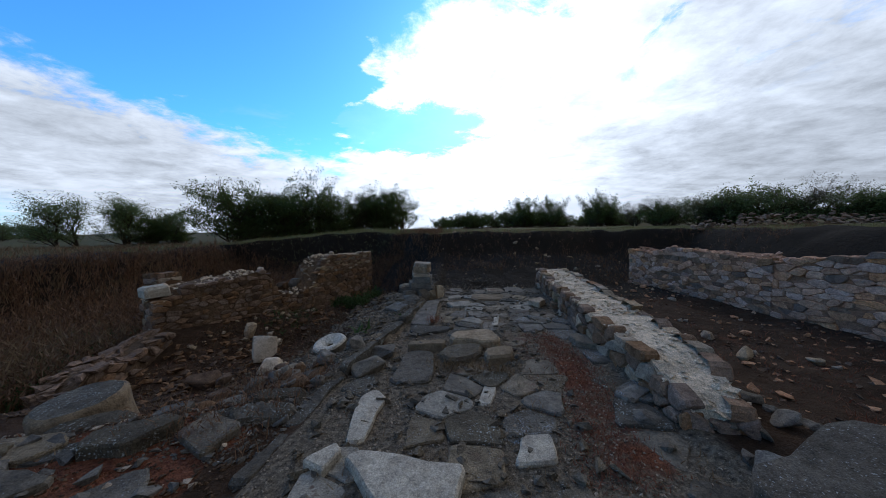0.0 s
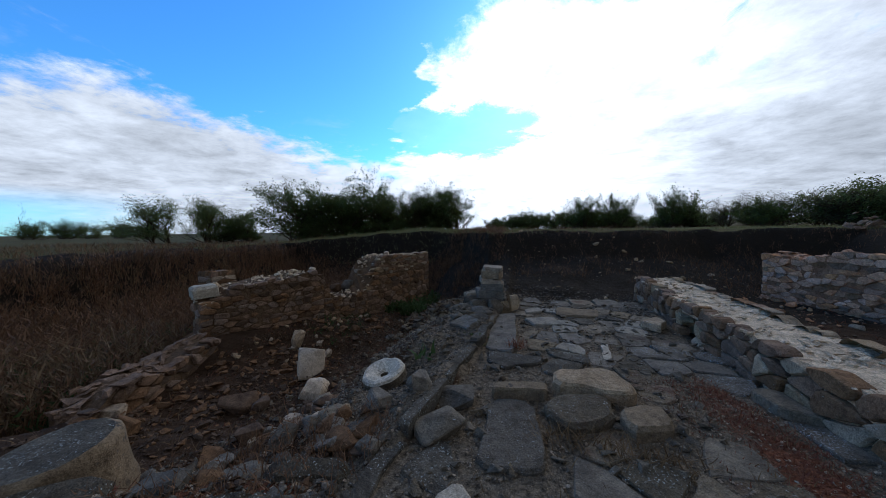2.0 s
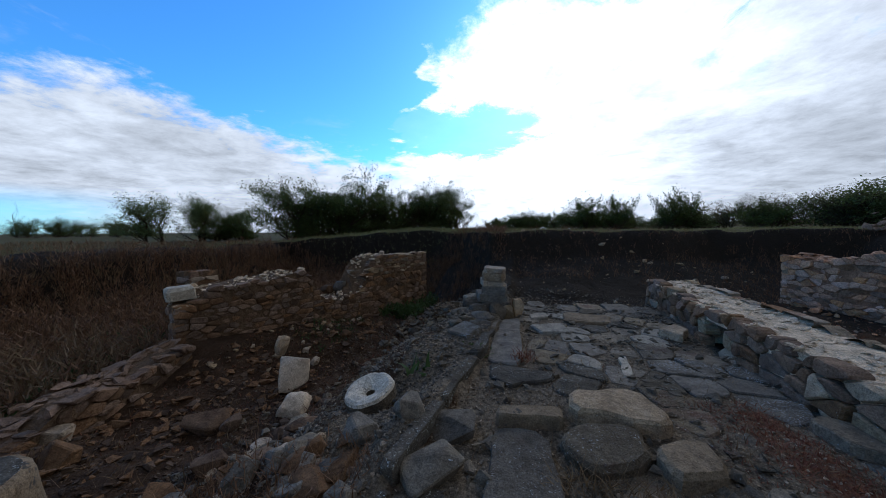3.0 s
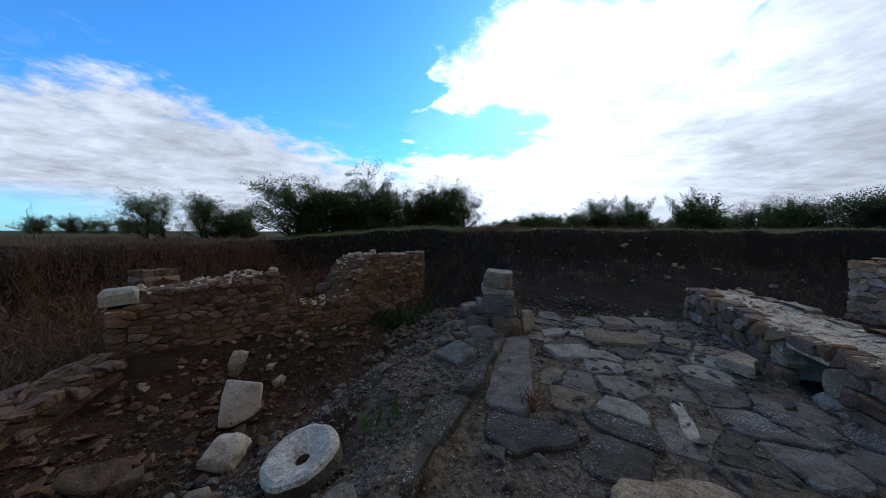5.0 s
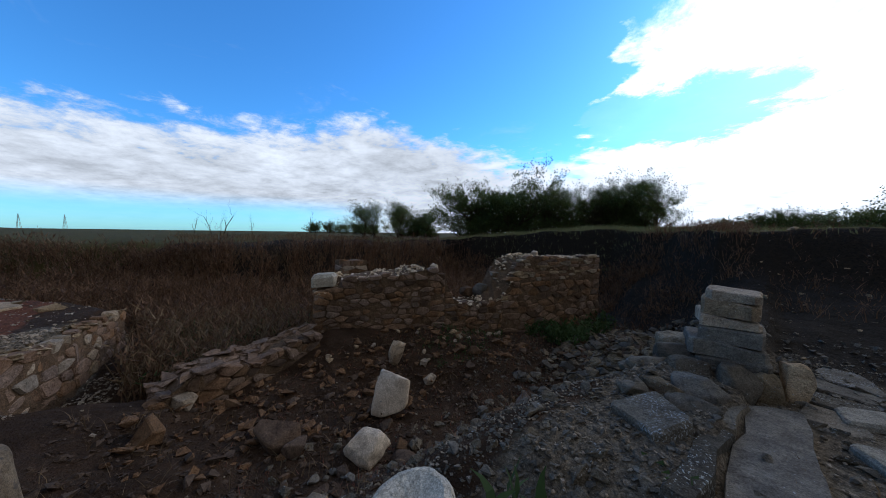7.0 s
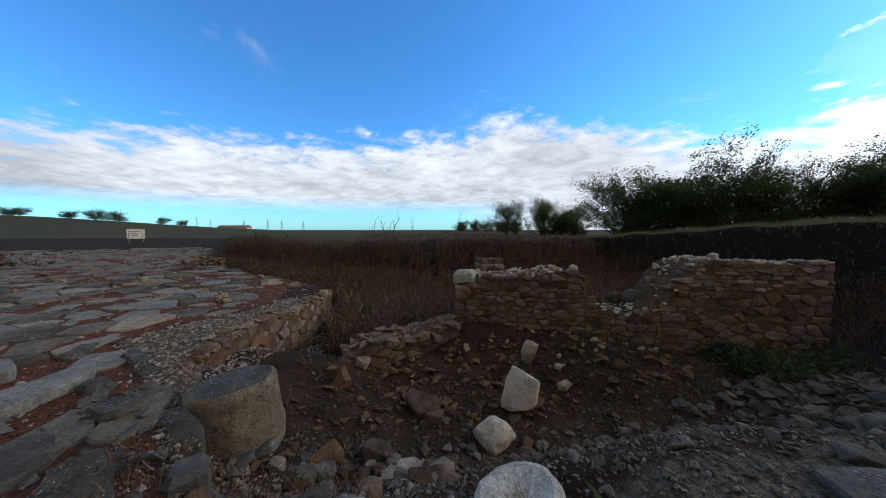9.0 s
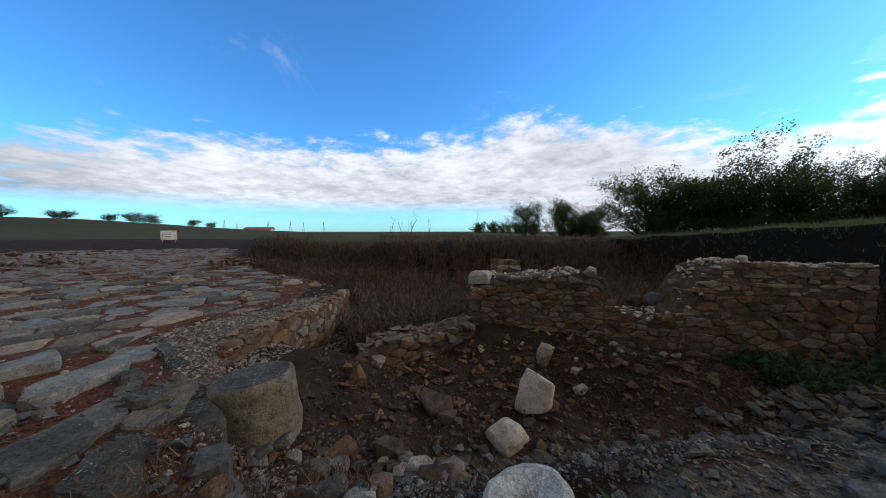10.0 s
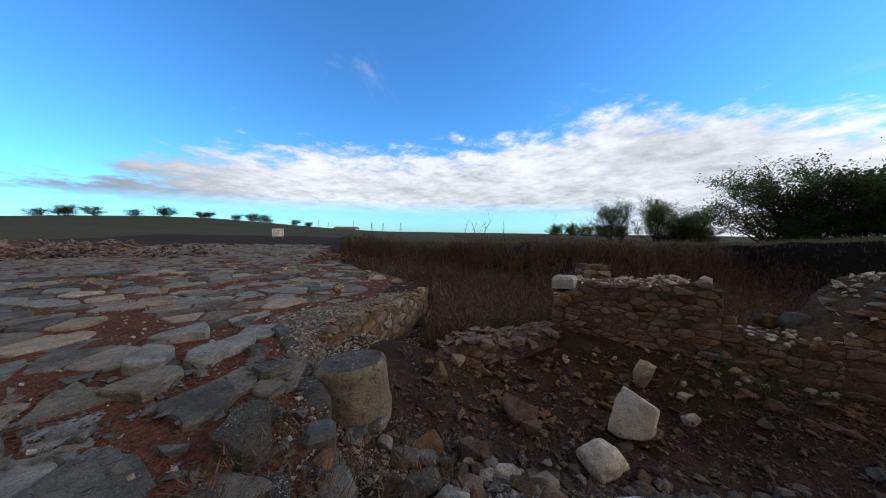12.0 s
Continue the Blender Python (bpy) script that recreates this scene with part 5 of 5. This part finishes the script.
def rubble_row(n, seed, p, q, spread, height, label):
    """A heap of collapsed walling seen far off on the square."""
    r = random.Random(seed)
    pts, sizes = [], []
    for _ in range(n):
        k, off = r.random(), r.gauss(0, 0.5)
        x, y = p[0] + (q[0] - p[0]) * k + off * spread, p[1] + (q[1] - p[1]) * k + r.gauss(0, 0.5) * spread
        s = r.uniform(0.10, 0.34)
        pts.append((x, y, gh(x, y) + max(0.0, height * (1 - off * off)) * r.random()))
        sizes.append(s)
    gravel_bed("rubble_heap", pts, sizes, WALLSTONE, label, "rubble", seed)


rubble_row(420, 511, (-13.5, -15.5), (-17.5, -14.0), 1.0, 0.85, "long heap of pale collapsed walling")
rubble_row(160, 512, (-15.5, -11.5), (-18.5, -10.0), 0.8, 0.6, "heap of pale collapsed walling")
rubble_row(220, 513, (-15.0, -2.9), (-18.5, -2.4), 0.8, 0.35, "low scatter of pale stones and red earth")
rubble_row(200, 514, (9.5, 13.5), (20, 15.5), 0.8, 0.6, "spoil heap of pale stones on the bank")


# ---- plants ----
def blades(name, points, mat, label, category, seed, height, width=0.012, lean=0.5, per=5, branch=0, whole_kind="stuff"):
    """Stems as thin bent strips, with short side twigs where asked."""
    r = random.Random(seed)
    verts, faces = [], []

    def strip(p, d, l, w, bend, segs):
        a = r.uniform(0, 6.28)
        side = Vector((math.cos(a), math.sin(a), 0)) * w
        q, b = Vector(p), len(verts)
        for k in range(segs + 1):
            t = 1 - k / segs
            verts.extend([tuple(q - side * t), tuple(q + side * t)])
            if k < segs:
                d = (d + bend * (1 / segs)).normalized()
                q = q + d * (l / segs)
        for k in range(segs):
            faces.append((b + 2 * k, b + 2 * k + 1, b + 2 * k + 3, b + 2 * k + 2))
        return q

    for x, y, z in points:
        for _ in range(per):
            h = height * r.uniform(0.45, 1.15)
            d = Vector((r.gauss(0, lean * 0.5), r.gauss(0, lean * 0.5), 1)).normalized()
            bend = Vector((r.gauss(0, lean), r.gauss(0, lean), -lean * 0.5))
            p = (x + r.gauss(0, 0.06), y + r.gauss(0, 0.06), z - 0.02)
            strip(p, d, h, width * r.uniform(0.6, 1.3), bend, 3)
            for _ in range(branch):
                k = r.uniform(0.35, 1.0)
                s = Vector(p) + d * h * k * 0.9
                strip(s, Vector((r.gauss(0, 0.7), r.gauss(0, 0.7), r.uniform(0.2, 1))).normalized(), h * r.uniform(0.12, 0.34), width * 1.3, Vector((0, 0, 0.2)), 2)
    ob = part(name, (verts, faces), mat)
    return tagged(ob, label, category, kind=whole_kind)


def spots(n, seed, box, keep):
    pts = scatter_region(n, seed, box, keep)
    z = ground_height([p[0] for p in pts], [p[1] for p in pts])
    return [(p[0], p[1], float(h)) for p, h in zip(pts, z)]


def in_pit(x, y):
    if x > float(wall_a_x(y)) - 0.75:
        return 0.0
    d = y - float(plaza_edge(x))
    if d < 0.5:
        return 0.0
    return 1.0 if y < 13.4 and x > float(interp(y, (-8, -3, 0, 4, 8), (-25, -20, -16.5, -13, -12.3))) - 0.6 else 0.0


blades("dry_weeds", spots(2600, 601, (-14.5, 2.4, -5.6, 14), in_pit), WEED, "tall dry reddish brown weeds filling the pit", "weeds", 601, 0.66, 0.011, 0.35, 4, 4)
blades("dry_weeds", spots(1500, 640, (-22, -4.5, -9, 4.5), in_pit), WEED, "tall dry brown weeds west of the square wall", "weeds", 640, 0.62, 0.012, 0.35, 4, 4)
blades("dry_grass", spots(700, 641, (-22, -4.5, -9, 4.5), in_pit), STRAW, "straw coloured dry grass west of the square wall", "grass", 641, 0.5, 0.009, 0.5, 5, 1)
blades("dry_grass", spots(2000, 602, (-14.5, 2.4, -5.6, 14), in_pit), STRAW, "straw coloured dry grass among the weeds", "grass", 602, 0.5, 0.008, 0.5, 5, 1)
blades("dry_grass", spots(110, 620, (-9.0, 2.4, -6.4, 5.0), in_pit), STRAW, "tall straw coloured dry plants beside the low wall", "grass", 620, 0.85, 0.009, 0.5, 4, 4)
blades("red_herbs", spots(700, 631, (-1.5, 0.2, 1.3, 5.4), lambda x, y: 1.0 if x > float(kerb_x(y)) and FB(x, y, 0.6) > 0.12 else 0.0), REDMOSS, "red dried herbs between the street slabs", "herbs", 631, 0.05, 0.005, 1.0, 7)
blades("dry_weeds", spots(500, 632, (-6.6, 11.0, -1.5, 14.2), lambda x, y: 1.0 if x > float(wall_a_x(min(y, 13))) + 0.3 or y > 12.9 else 0.0), WEED, "brown dry weeds on the steep bank", "weeds", 632, 0.34, 0.007, 0.6, 4, 3)
blades("dry_weeds", spots(120, 633, (-3.4, 1.3, -1.7, 2.7), lambda x, y: 1.0 if x < float(kerb_x(y)) - 0.1 else 0.0), WEED, "thin dry brown stalks at the end of the ridge", "weeds", 633, 0.30, 0.004, 0.5, 4, 3)
blades("bank_grass", spots(2600, 634, (-13, 14.2, -1.0, 17.0), lambda x, y: 1.0), GRASS, "dry green grass hanging over the bank edge", "grass", 634, 0.24, 0.009, 0.7, 4)
blades("green_weeds", spots(160, 603, (-9.5, 2.8, -6.6, 6.0), in_pit), GREEN, "low green weeds in the pit", "weeds", 603, 0.40, 0.022, 0.7, 5, 2)
blades("dry_grass", spots(420, 604, (-5.9, 1.8, -2.6, 10.5), lambda x, y: in_room(x, y) * 0.8), STRAW, "sparse dry grass on the sunken floor", "grass", 604, 0.20, 0.004, 0.8, 4)
blades("red_herbs", spots(520, 605, (-6.0, 3.0, -3.2, 10.5), lambda x, y: in_room(x, y)), REDMOSS, "low red dried herbs on the sunken floor", "herbs", 605, 0.10, 0.006, 0.9, 5)
blades("red_herbs", spots(1500, 606, (0.40, 1.1, 1.25, 4.1), lambda x, y: 1.0 if abs(x - 0.86 + 0.16 * math.sin(y * 1.7)) < 0.24 else 0.12), REDMOSS, "red dried herbs growing beside the wall", "herbs", 606, 0.07, 0.007, 1.0, 7)
blades("dry_grass", spots(420, 607, (-1.5, 0.2, 1.4, 5.6), lambda x, y: 0.5 if x > float(kerb_x(y)) else 0), STRAW, "tufts of dry grass between street slabs", "grass", 607, 0.13, 0.004, 0.9, 7)
blades("dry_grass", [(-0.76 + 0.034 * i, 2.90 - 0.004 * i - 0.05 * (i % 3), 0.03) for i in range(30)], STRAW, "dry grass hanging over the raised blocks", "grass", 608, 0.19, 0.005, 0.9, 12)
blades("green_weeds", spots(90, 609, (-5.6, 8.4, -3.6, 10.6), lambda x, y: 1.0 if x > float(wall_a_x(y)) else 0), GREEN, "green weeds at the foot of the ruined wall", "weeds", 609, 0.35, 0.025, 0.8, 6, 2)
blades("green_weeds", spots(60, 610, (-5.5, 6.0, -4.6, 8.0), lambda x, y: 1.0), GREEN, "low green weeds on the sunken floor", "weeds", 610, 0.14, 0.014, 0.8, 6, 1)
blades("dry_tuft", [(-0.98 + 0.03 * (i % 3), 4.62 + 0.03 * (i // 3), 0.05) for i in range(9)], REDMOSS, "small reddish tuft at a slab joint", "tuft", 621, 0.20, 0.004, 0.7, 9, 0, "stuff")
blades("green_weed", [(-1.62, 4.75, 0.02), (-1.60, 4.83, 0.02), (-1.55, 4.7, 0.02)], GREEN, "small green weed at the kerb", "weed", 611, 0.22, 0.016, 0.8, 7, 1, "stuff")
blades("green_weed", [(-2.05, 3.95, 0.08), (-2.08, 4.0, 0.08)], GREEN, "broad leaved green weed on the rubble ridge", "weed", 612, 0.20, 0.03, 0.9, 7, 0, "stuff")
blades("bank_grass", spots(5200, 613, (-16, 10, 14, 20), lambda x, y: 1.0 if float(ground_height(x, y, False)) > 0.92 * float(outside(x, y)) else 0.0), GRASS, "short dry green grass on the bank top", "grass", 613, 0.16, 0.008, 0.6, 4)
blades("bank_grass", spots(1500, 614, (-24, 3.5, -11, 16), lambda x, y: 1.0 if float(ground_height(x, y, False)) > 0.8 * float(outside(x, y)) else 0.0), STRAW, "dry grass along the western bank", "grass", 614, 0.30, 0.010, 0.6, 4)
blades("dry_weeds", spots(900, 615, (-5.5, 9.5, 12, 13.5), lambda x, y: 1.0), WEED, "thin dark dry weeds on the earth bank", "weeds", 615, 0.28, 0.006, 0.6, 4, 2)
blades("dry_weeds", spots(1300, 619, (-12.5, 11.6, -3.2, 14.2), lambda x, y: 1.0 if x < float(wall_a_x(min(y, 13))) - 0.7 or y > 13.0 else 0.0), WEED, "brown dry weeds on the slope behind the ruined wall", "weeds", 619, 0.42, 0.008, 0.5, 4, 3)
blades("dry_grass", spots(300, 616, (-13, -4, -2.4, 3.4), lambda x, y: 0.7 if y < float(plaza_edge(x)) + 0.3 else 0), STRAW, "dry grass tufts between the slabs of the square", "grass", 616, 0.14, 0.005, 0.9, 7)
blades("red_herbs", spots(6000, 617, (-12, -4, -2.4, 2.0), lambda x, y: (0.9 if FA(x, y, 1.3) > 0.08 else 0.05) if y < float(plaza_edge(x)) else 0), REDMOSS, "red dried herbs between the slabs of the square", "herbs", 617, 0.05, 0.007, 1.0, 7)
blades("red_herbs", spots(500, 618, (2.7, 2.0, 6.2, 9.0), lambda x, y: 1.0 if FB(x, y, 1.5) > -0.05 else 0.1), REDMOSS, "red dried herbs on the eastern earth floor", "herbs", 618, 0.10, 0.006, 0.9, 6)


def tree(height, spread, seed, leaf, leaves, leaf_size, density=1.0, trunk_h=0.22):
    """A multi-stemmed scrub tree: trunk with limbs, and a crown of leaves in clumps."""
    r = random.Random(seed)
    root = new("tree")
    verts, faces, tips = [], [], []

    def tube(p, q, r0, r1):
        d = (q - p).normalized()
        a = d.orthogonal().normalized()
        b = d.cross(a)
        base = len(verts)
        for c, rr in ((p, r0), (q, r1)):
            for k in range(6):
                t = 2 * math.pi * k / 6
                verts.append(tuple(c + a * (rr * math.cos(t)) + b * (rr * math.sin(t))))
        for k in range(6):
            faces.append((base + k, base + (k + 1) % 6, base + 6 + (k + 1) % 6, base + 6 + k))

    def limb(p, d, l, rad, level):
        q = p
        for _ in range(3):
            d = (d + Vector((r.gauss(0, 0.18), r.gauss(0, 0.18), r.uniform(-0.02, 0.16)))).normalized()
            n = q + d * (l / 3)
            tube(q, n, rad, rad * 0.75)
            q, rad = n, rad * 0.75
            if level < 3:
                for _ in range(2 if level else 3):
                    side = (d * 0.6 + Vector((r.gauss(0, 0.8), r.gauss(0, 0.8), r.uniform(-0.1, 0.7))) * 0.8).normalized()
                    limb(q, Vector((side.x * spread, side.y * spread, side.z)).normalized(), l * r.uniform(0.45, 0.7), rad * 0.6, level + 1)
            if level >= 2:
                tips.append(q)
        tips.append(q)

    for _ in range(r.randint(2, 4)):
        d = Vector((r.gauss(0, 0.3) * spread, r.gauss(0, 0.3) * spread, 1)).normalized()
        limb(Vector((r.gauss(0, 0.15), r.gauss(0, 0.15), -0.2)), d, 0.62, 0.028, 0)
    top = max(t.z for t in tips)
    k = height / top
    part("trunk", ([(x * k, y * k, z * k) for x, y, z in verts], faces), BARK, root)
    lv, lf = [], []
    tips = [t * k for t in tips if t.z * k > height * 0.12]
    for _ in range(leaves):
        c = r.choice(tips) + Vector((r.gauss(0, 1), r.gauss(0, 1), r.gauss(0, 0.8))).normalized() * r.random() ** 0.5 * height * 0.060 / density
        n = Vector((r.gauss(0, 1), r.gauss(0, 1), r.gauss(0, 1))).normalized()
        a = n.orthogonal().normalized() * leaf_size * r.uniform(0.6, 1.3)
        b = n.cross(a) * 0.5
        i = len(lv)
        lv += [tuple(c - a), tuple(c + b), tuple(c + a), tuple(c - b)]
        lf.append((i, i + 1, i + 2, i + 3))
    part("crown", (lv, lf), leaf, root)
    return root


TREES = []
for i, (h, s, m, n, ls, lab) in enumerate(((6.0, 1.0, LEAF, 19000, 0.065, "bushy dark green tree on the bank"), (6.0, 1.3, LEAF, 19000, 0.065, "broad dark green scrub tree"),
                                          (6.0, 0.9, LEAF_LIGHT, 14000, 0.06, "thin leaved olive green tree"), (6.0, 1.1, LEAF_BARE, 8000, 0.055, "half bare autumn tree"),
                                          (6.0, 1.1, LEAF, 6000, 0.12, "dark green scrub tree far off"), (6.0, 1.3, LEAF_LIGHT, 5000, 0.12, "olive green scrub far off"))):
    t = tree(h, s, 700 + i, m, n, ls)
    tagged(t, lab, "tree")
    TREES.append(t)


def plant_tree(kind, x, y, height, wide=1.0, group="tree row on the bank", used=set()):
    m = pose(x, y, gh(x, y) - 0.05, 0, 0, random.uniform(0, 360))
    if kind in used:
        t = copy_thing(TREES[kind], m)
    else:
        t = TREES[kind]
        used.add(kind)
        t.matrix_basis = m
    t.scale = (height / 6 * wide, height / 6 * wide, height / 6)
    return tagged(t, group=group)


random.seed(31)
# the row north west of the dig, as (azimuth, distance, height, kind, width)
for a, d, h, k, w in ((56.5, 48, 4.9, 2, 1.1), (52.5, 47, 5.0, 2, 1.0), (48.5, 46, 4.4, 0, 1.1), (45.0, 43, 3.4, 2, 1.2), (40.6, 38, 6.2, 0, 1.0), (36.0, 39, 5.8, 3, 0.9), (34.0, 38, 4.8, 1, 0.9),
                      (30.0, 38, 6.7, 0, 0.95), (26.0, 38, 5.6, 1, 0.9), (22.5, 39, 5.0, 2, 1.0), (19.0, 39, 5.0, 3, 1.0), (16.0, 40, 4.8, 2, 1.0), (12.5, 40, 5.9, 0, 0.9), (9.5, 40, 5.6, 1, 0.8), (15, 41, 5.4, 1, 0.8), (20.5, 40, 5.4, 0, 0.8),
                      (38, 37, 1.9, 1, 1.5), (30, 37, 2.0, 1, 1.5), (23, 38, 2.0, 1, 1.5), (13, 39, 2.0, 1, 1.5), (50, 45, 1.8, 1, 1.5), (46, 43, 1.8, 0, 1.4)):
    plant_tree(k, -1 - 0.7 * d * math.sin(radians(a + 2.5)), 2 + 0.7 * d * math.cos(radians(a + 2.5)), h * (0.90 if 26 < a < 44 else 0.82), w * 1.2)
# low scrub and far trees
for k in range(26):
    x = -8 + 60 * k / 25 + random.uniform(-1.2, 1.2)
    plant_tree(random.choice((4, 4, 5)), x, 84 + random.uniform(-6, 10), random.uniform(3.6, 5.6), 1.4, "distant tree line")
for x, y, h in ((14.5, 80, 9.4), (22, 80, 9.2), (31, 80, 9.8), (36, 82, 8.0), (2, 84, 6.0)):
    plant_tree(4, x, y, h, 0.9, "distant tree line")
for k in range(26):
    x = 24 + 34 * k / 25 + random.uniform(-1, 1)
    plant_tree(random.choice((4, 5, 4, 3)), x, 46 - 26 * k / 25 + random.uniform(-2, 2), random.uniform(3.6, 5.6), 1.3, "scrub on the eastern rise")
for x, y, h in ((-62, 26, 2.8), (-66, 30, 3.2), (-60, 33, 2.6), (-72, 36, 3.0), (-58, 36, 2.6), (-90, 52, 4), (-95, 46, 4), (-84, 50, 3.5)):
    plant_tree(random.choice((4, 5, 3)), x, y, h, 1.2, "far bushes in the field")
for k in range(14):
    plant_tree(random.choice((4, 5)), -130 - 9 * k + random.uniform(-6, 6), -190 + 7 * k + random.uniform(-10, 10), random.uniform(4, 7), 1.5, "bushes on the far hill")


def dead_tree(x, y, h, seed, label):
    r = random.Random(seed)
    verts, faces = [], []

    def limb(p, d, l, rad, level):
        for _ in range(4):
            d = (d + Vector((r.gauss(0, 0.2), r.gauss(0, 0.2), 0.05))).normalized()
            q = p + d * l / 4
            a = d.orthogonal().normalized()
            b, base = d.cross(a), len(verts)
            for c, rr in ((p, rad), (q, rad * 0.8)):
                for k in range(5):
                    t = 2 * math.pi * k / 5
                    verts.append(tuple(c + a * rr * math.cos(t) + b * rr * math.sin(t)))
            for k in range(5):
                faces.append((base + k, base + (k + 1) % 5, base + 5 + (k + 1) % 5, base + 5 + k))
            p, rad = q, rad * 0.8
            if level < 2:
                limb(p, (d + Vector((r.gauss(0, 0.7), r.gauss(0, 0.7), 0.2))).normalized(), l * 0.5, rad * 0.6, level + 1)
    limb(Vector((0, 0, -0.2)), Vector((0, 0, 1)), h, h * 0.02, 0)
    tagged(part("dead_tree", (verts, faces), BARK, matrix=pose(x, y, gh(x, y))), label, "tree")


dead_tree(-66, 26.5, 3.4, 801, "bare dead tree standing in the field")
for i, (x, y, h) in enumerate(((-30, 6.0, 1.5), (-31, 6.8, 2.0), (-28, 6.2, 1.2), (-33, 5.2, 1.4), (-29, 8.5, 1.3))):
    dead_tree(x, y, h, 810 + i, "thin bare dry stalk on the bank")


# ---- far things ----
def sign_board():
    root = tagged(new("sign_board"), "white information board on two posts", "sign")
    root.matrix_basis = pose(-34.8, -15.2, gh(-34.8, -15.2), 0, 0, 110)
    for x in (-0.45, 0.45):
        bm = bmesh.new()
        bmesh.ops.create_cone(bm, cap_ends=True, segments=10, radius1=0.03, radius2=0.03, depth=0.9, matrix=Matrix.Translation((x, 0, 0.4)))
        part("post", bm, STEEL, root)
    bm = bmesh.new()
    bmesh.ops.create_cube(bm, size=1, matrix=Matrix.Translation((0, 0, 0.75)) @ Matrix.Diagonal((1.15, 0.03, 0.85, 1)))
    bmesh.ops.bevel(bm, geom=bm.edges[:], offset=0.008, segments=1, affect="EDGES")
    part("board", bm, SIGNWHITE, root)
    for i in range(3):
        bm = bmesh.new()
        bmesh.ops.create_cube(bm, size=1, matrix=Matrix.Translation((-0.1, -0.02, 0.95 - 0.16 * i)) @ Matrix.Diagonal((0.7 - 0.12 * i, 0.006, 0.06, 1)))
        part("text_bar", bm, SIGNINK, root)


def pylon(x, y, h):
    root = new("power_pylon")
    root.matrix_basis = pose(x, y, gh(x, y), 0, 0, 30)
    tagged(root, "grey steel lattice power pylon on the plain", "pylon", "pylons")

    def bar(name, p, q, w):
        p, q = Vector(p), Vector(q)
        bm = bmesh.new()
        bmesh.ops.create_cone(bm, cap_ends=True, segments=4, radius1=w, radius2=w, depth=(q - p).length,
                              matrix=Matrix.Translation((p + q) / 2) @ (q - p).to_track_quat("Z", "Y").to_matrix().to_4x4())
        part(name, bm, STEEL, root)
    b = h * 0.09
    for sx in (-1, 1):
        for sy in (-1, 1):
            bar("leg", (sx * b, sy * b, 0), (0, 0, h), h * 0.008)
    for z, w in ((0.68, 0.22), (0.80, 0.17), (0.91, 0.12)):
        bar("crossarm", (-w * h, 0, z * h), (w * h, 0, z * h), h * 0.007)
    for k in range(5):
        s0, s1 = b * (1 - k / 6), b * (1 - (k + 1) / 6)
        bar("brace", (-s0, -s0, h * k / 6), (s1, -s1, h * (k + 1) / 6), h * 0.004)
        bar("brace", (s0, -s0, h * k / 6), (-s1, -s1, h * (k + 1) / 6), h * 0.004)


sign_board()
for x, y, h in ((-410, -160, 15), (-460, -128, 16), (-440, -96, 15), (-520, -95, 16), (-480, -60, 15), (-500, -180, 15), (-300, -165, 14)):
    pylon(x, y, h)


def far_shed():
    root = tagged(new("farm_building"), "long low farm building with a red roof", "building")
    root.matrix_basis = pose(-328, -98, gh(-328, -98), 0, 0, 75)
    bm = bmesh.new()
    bmesh.ops.create_cube(bm, size=1, matrix=Matrix.Translation((0, 0, 1.4)) @ Matrix.Diagonal((26, 8, 2.8, 1)))
    part("wall", bm, PLASTER, root)
    part("roof", ([(-13.5, -4.6, 2.7), (13.5, -4.6, 2.7), (13.5, 4.6, 2.7), (-13.5, 4.6, 2.7), (-13.5, 0, 4.6), (13.5, 0, 4.6)],
                  [(0, 1, 5, 4), (2, 3, 4, 5), (0, 4, 3), (1, 2, 5), (0, 3, 2, 1)]), ROOF, root)
    for i in range(8):
        bm = bmesh.new()
        bmesh.ops.create_cube(bm, size=1, matrix=Matrix.Translation((-11 + 3.1 * i, -4.03, 1.6)) @ Matrix.Diagonal((1.2, 0.1, 1.0, 1)))
        part("window", bm, SIGNINK, root)


far_shed()
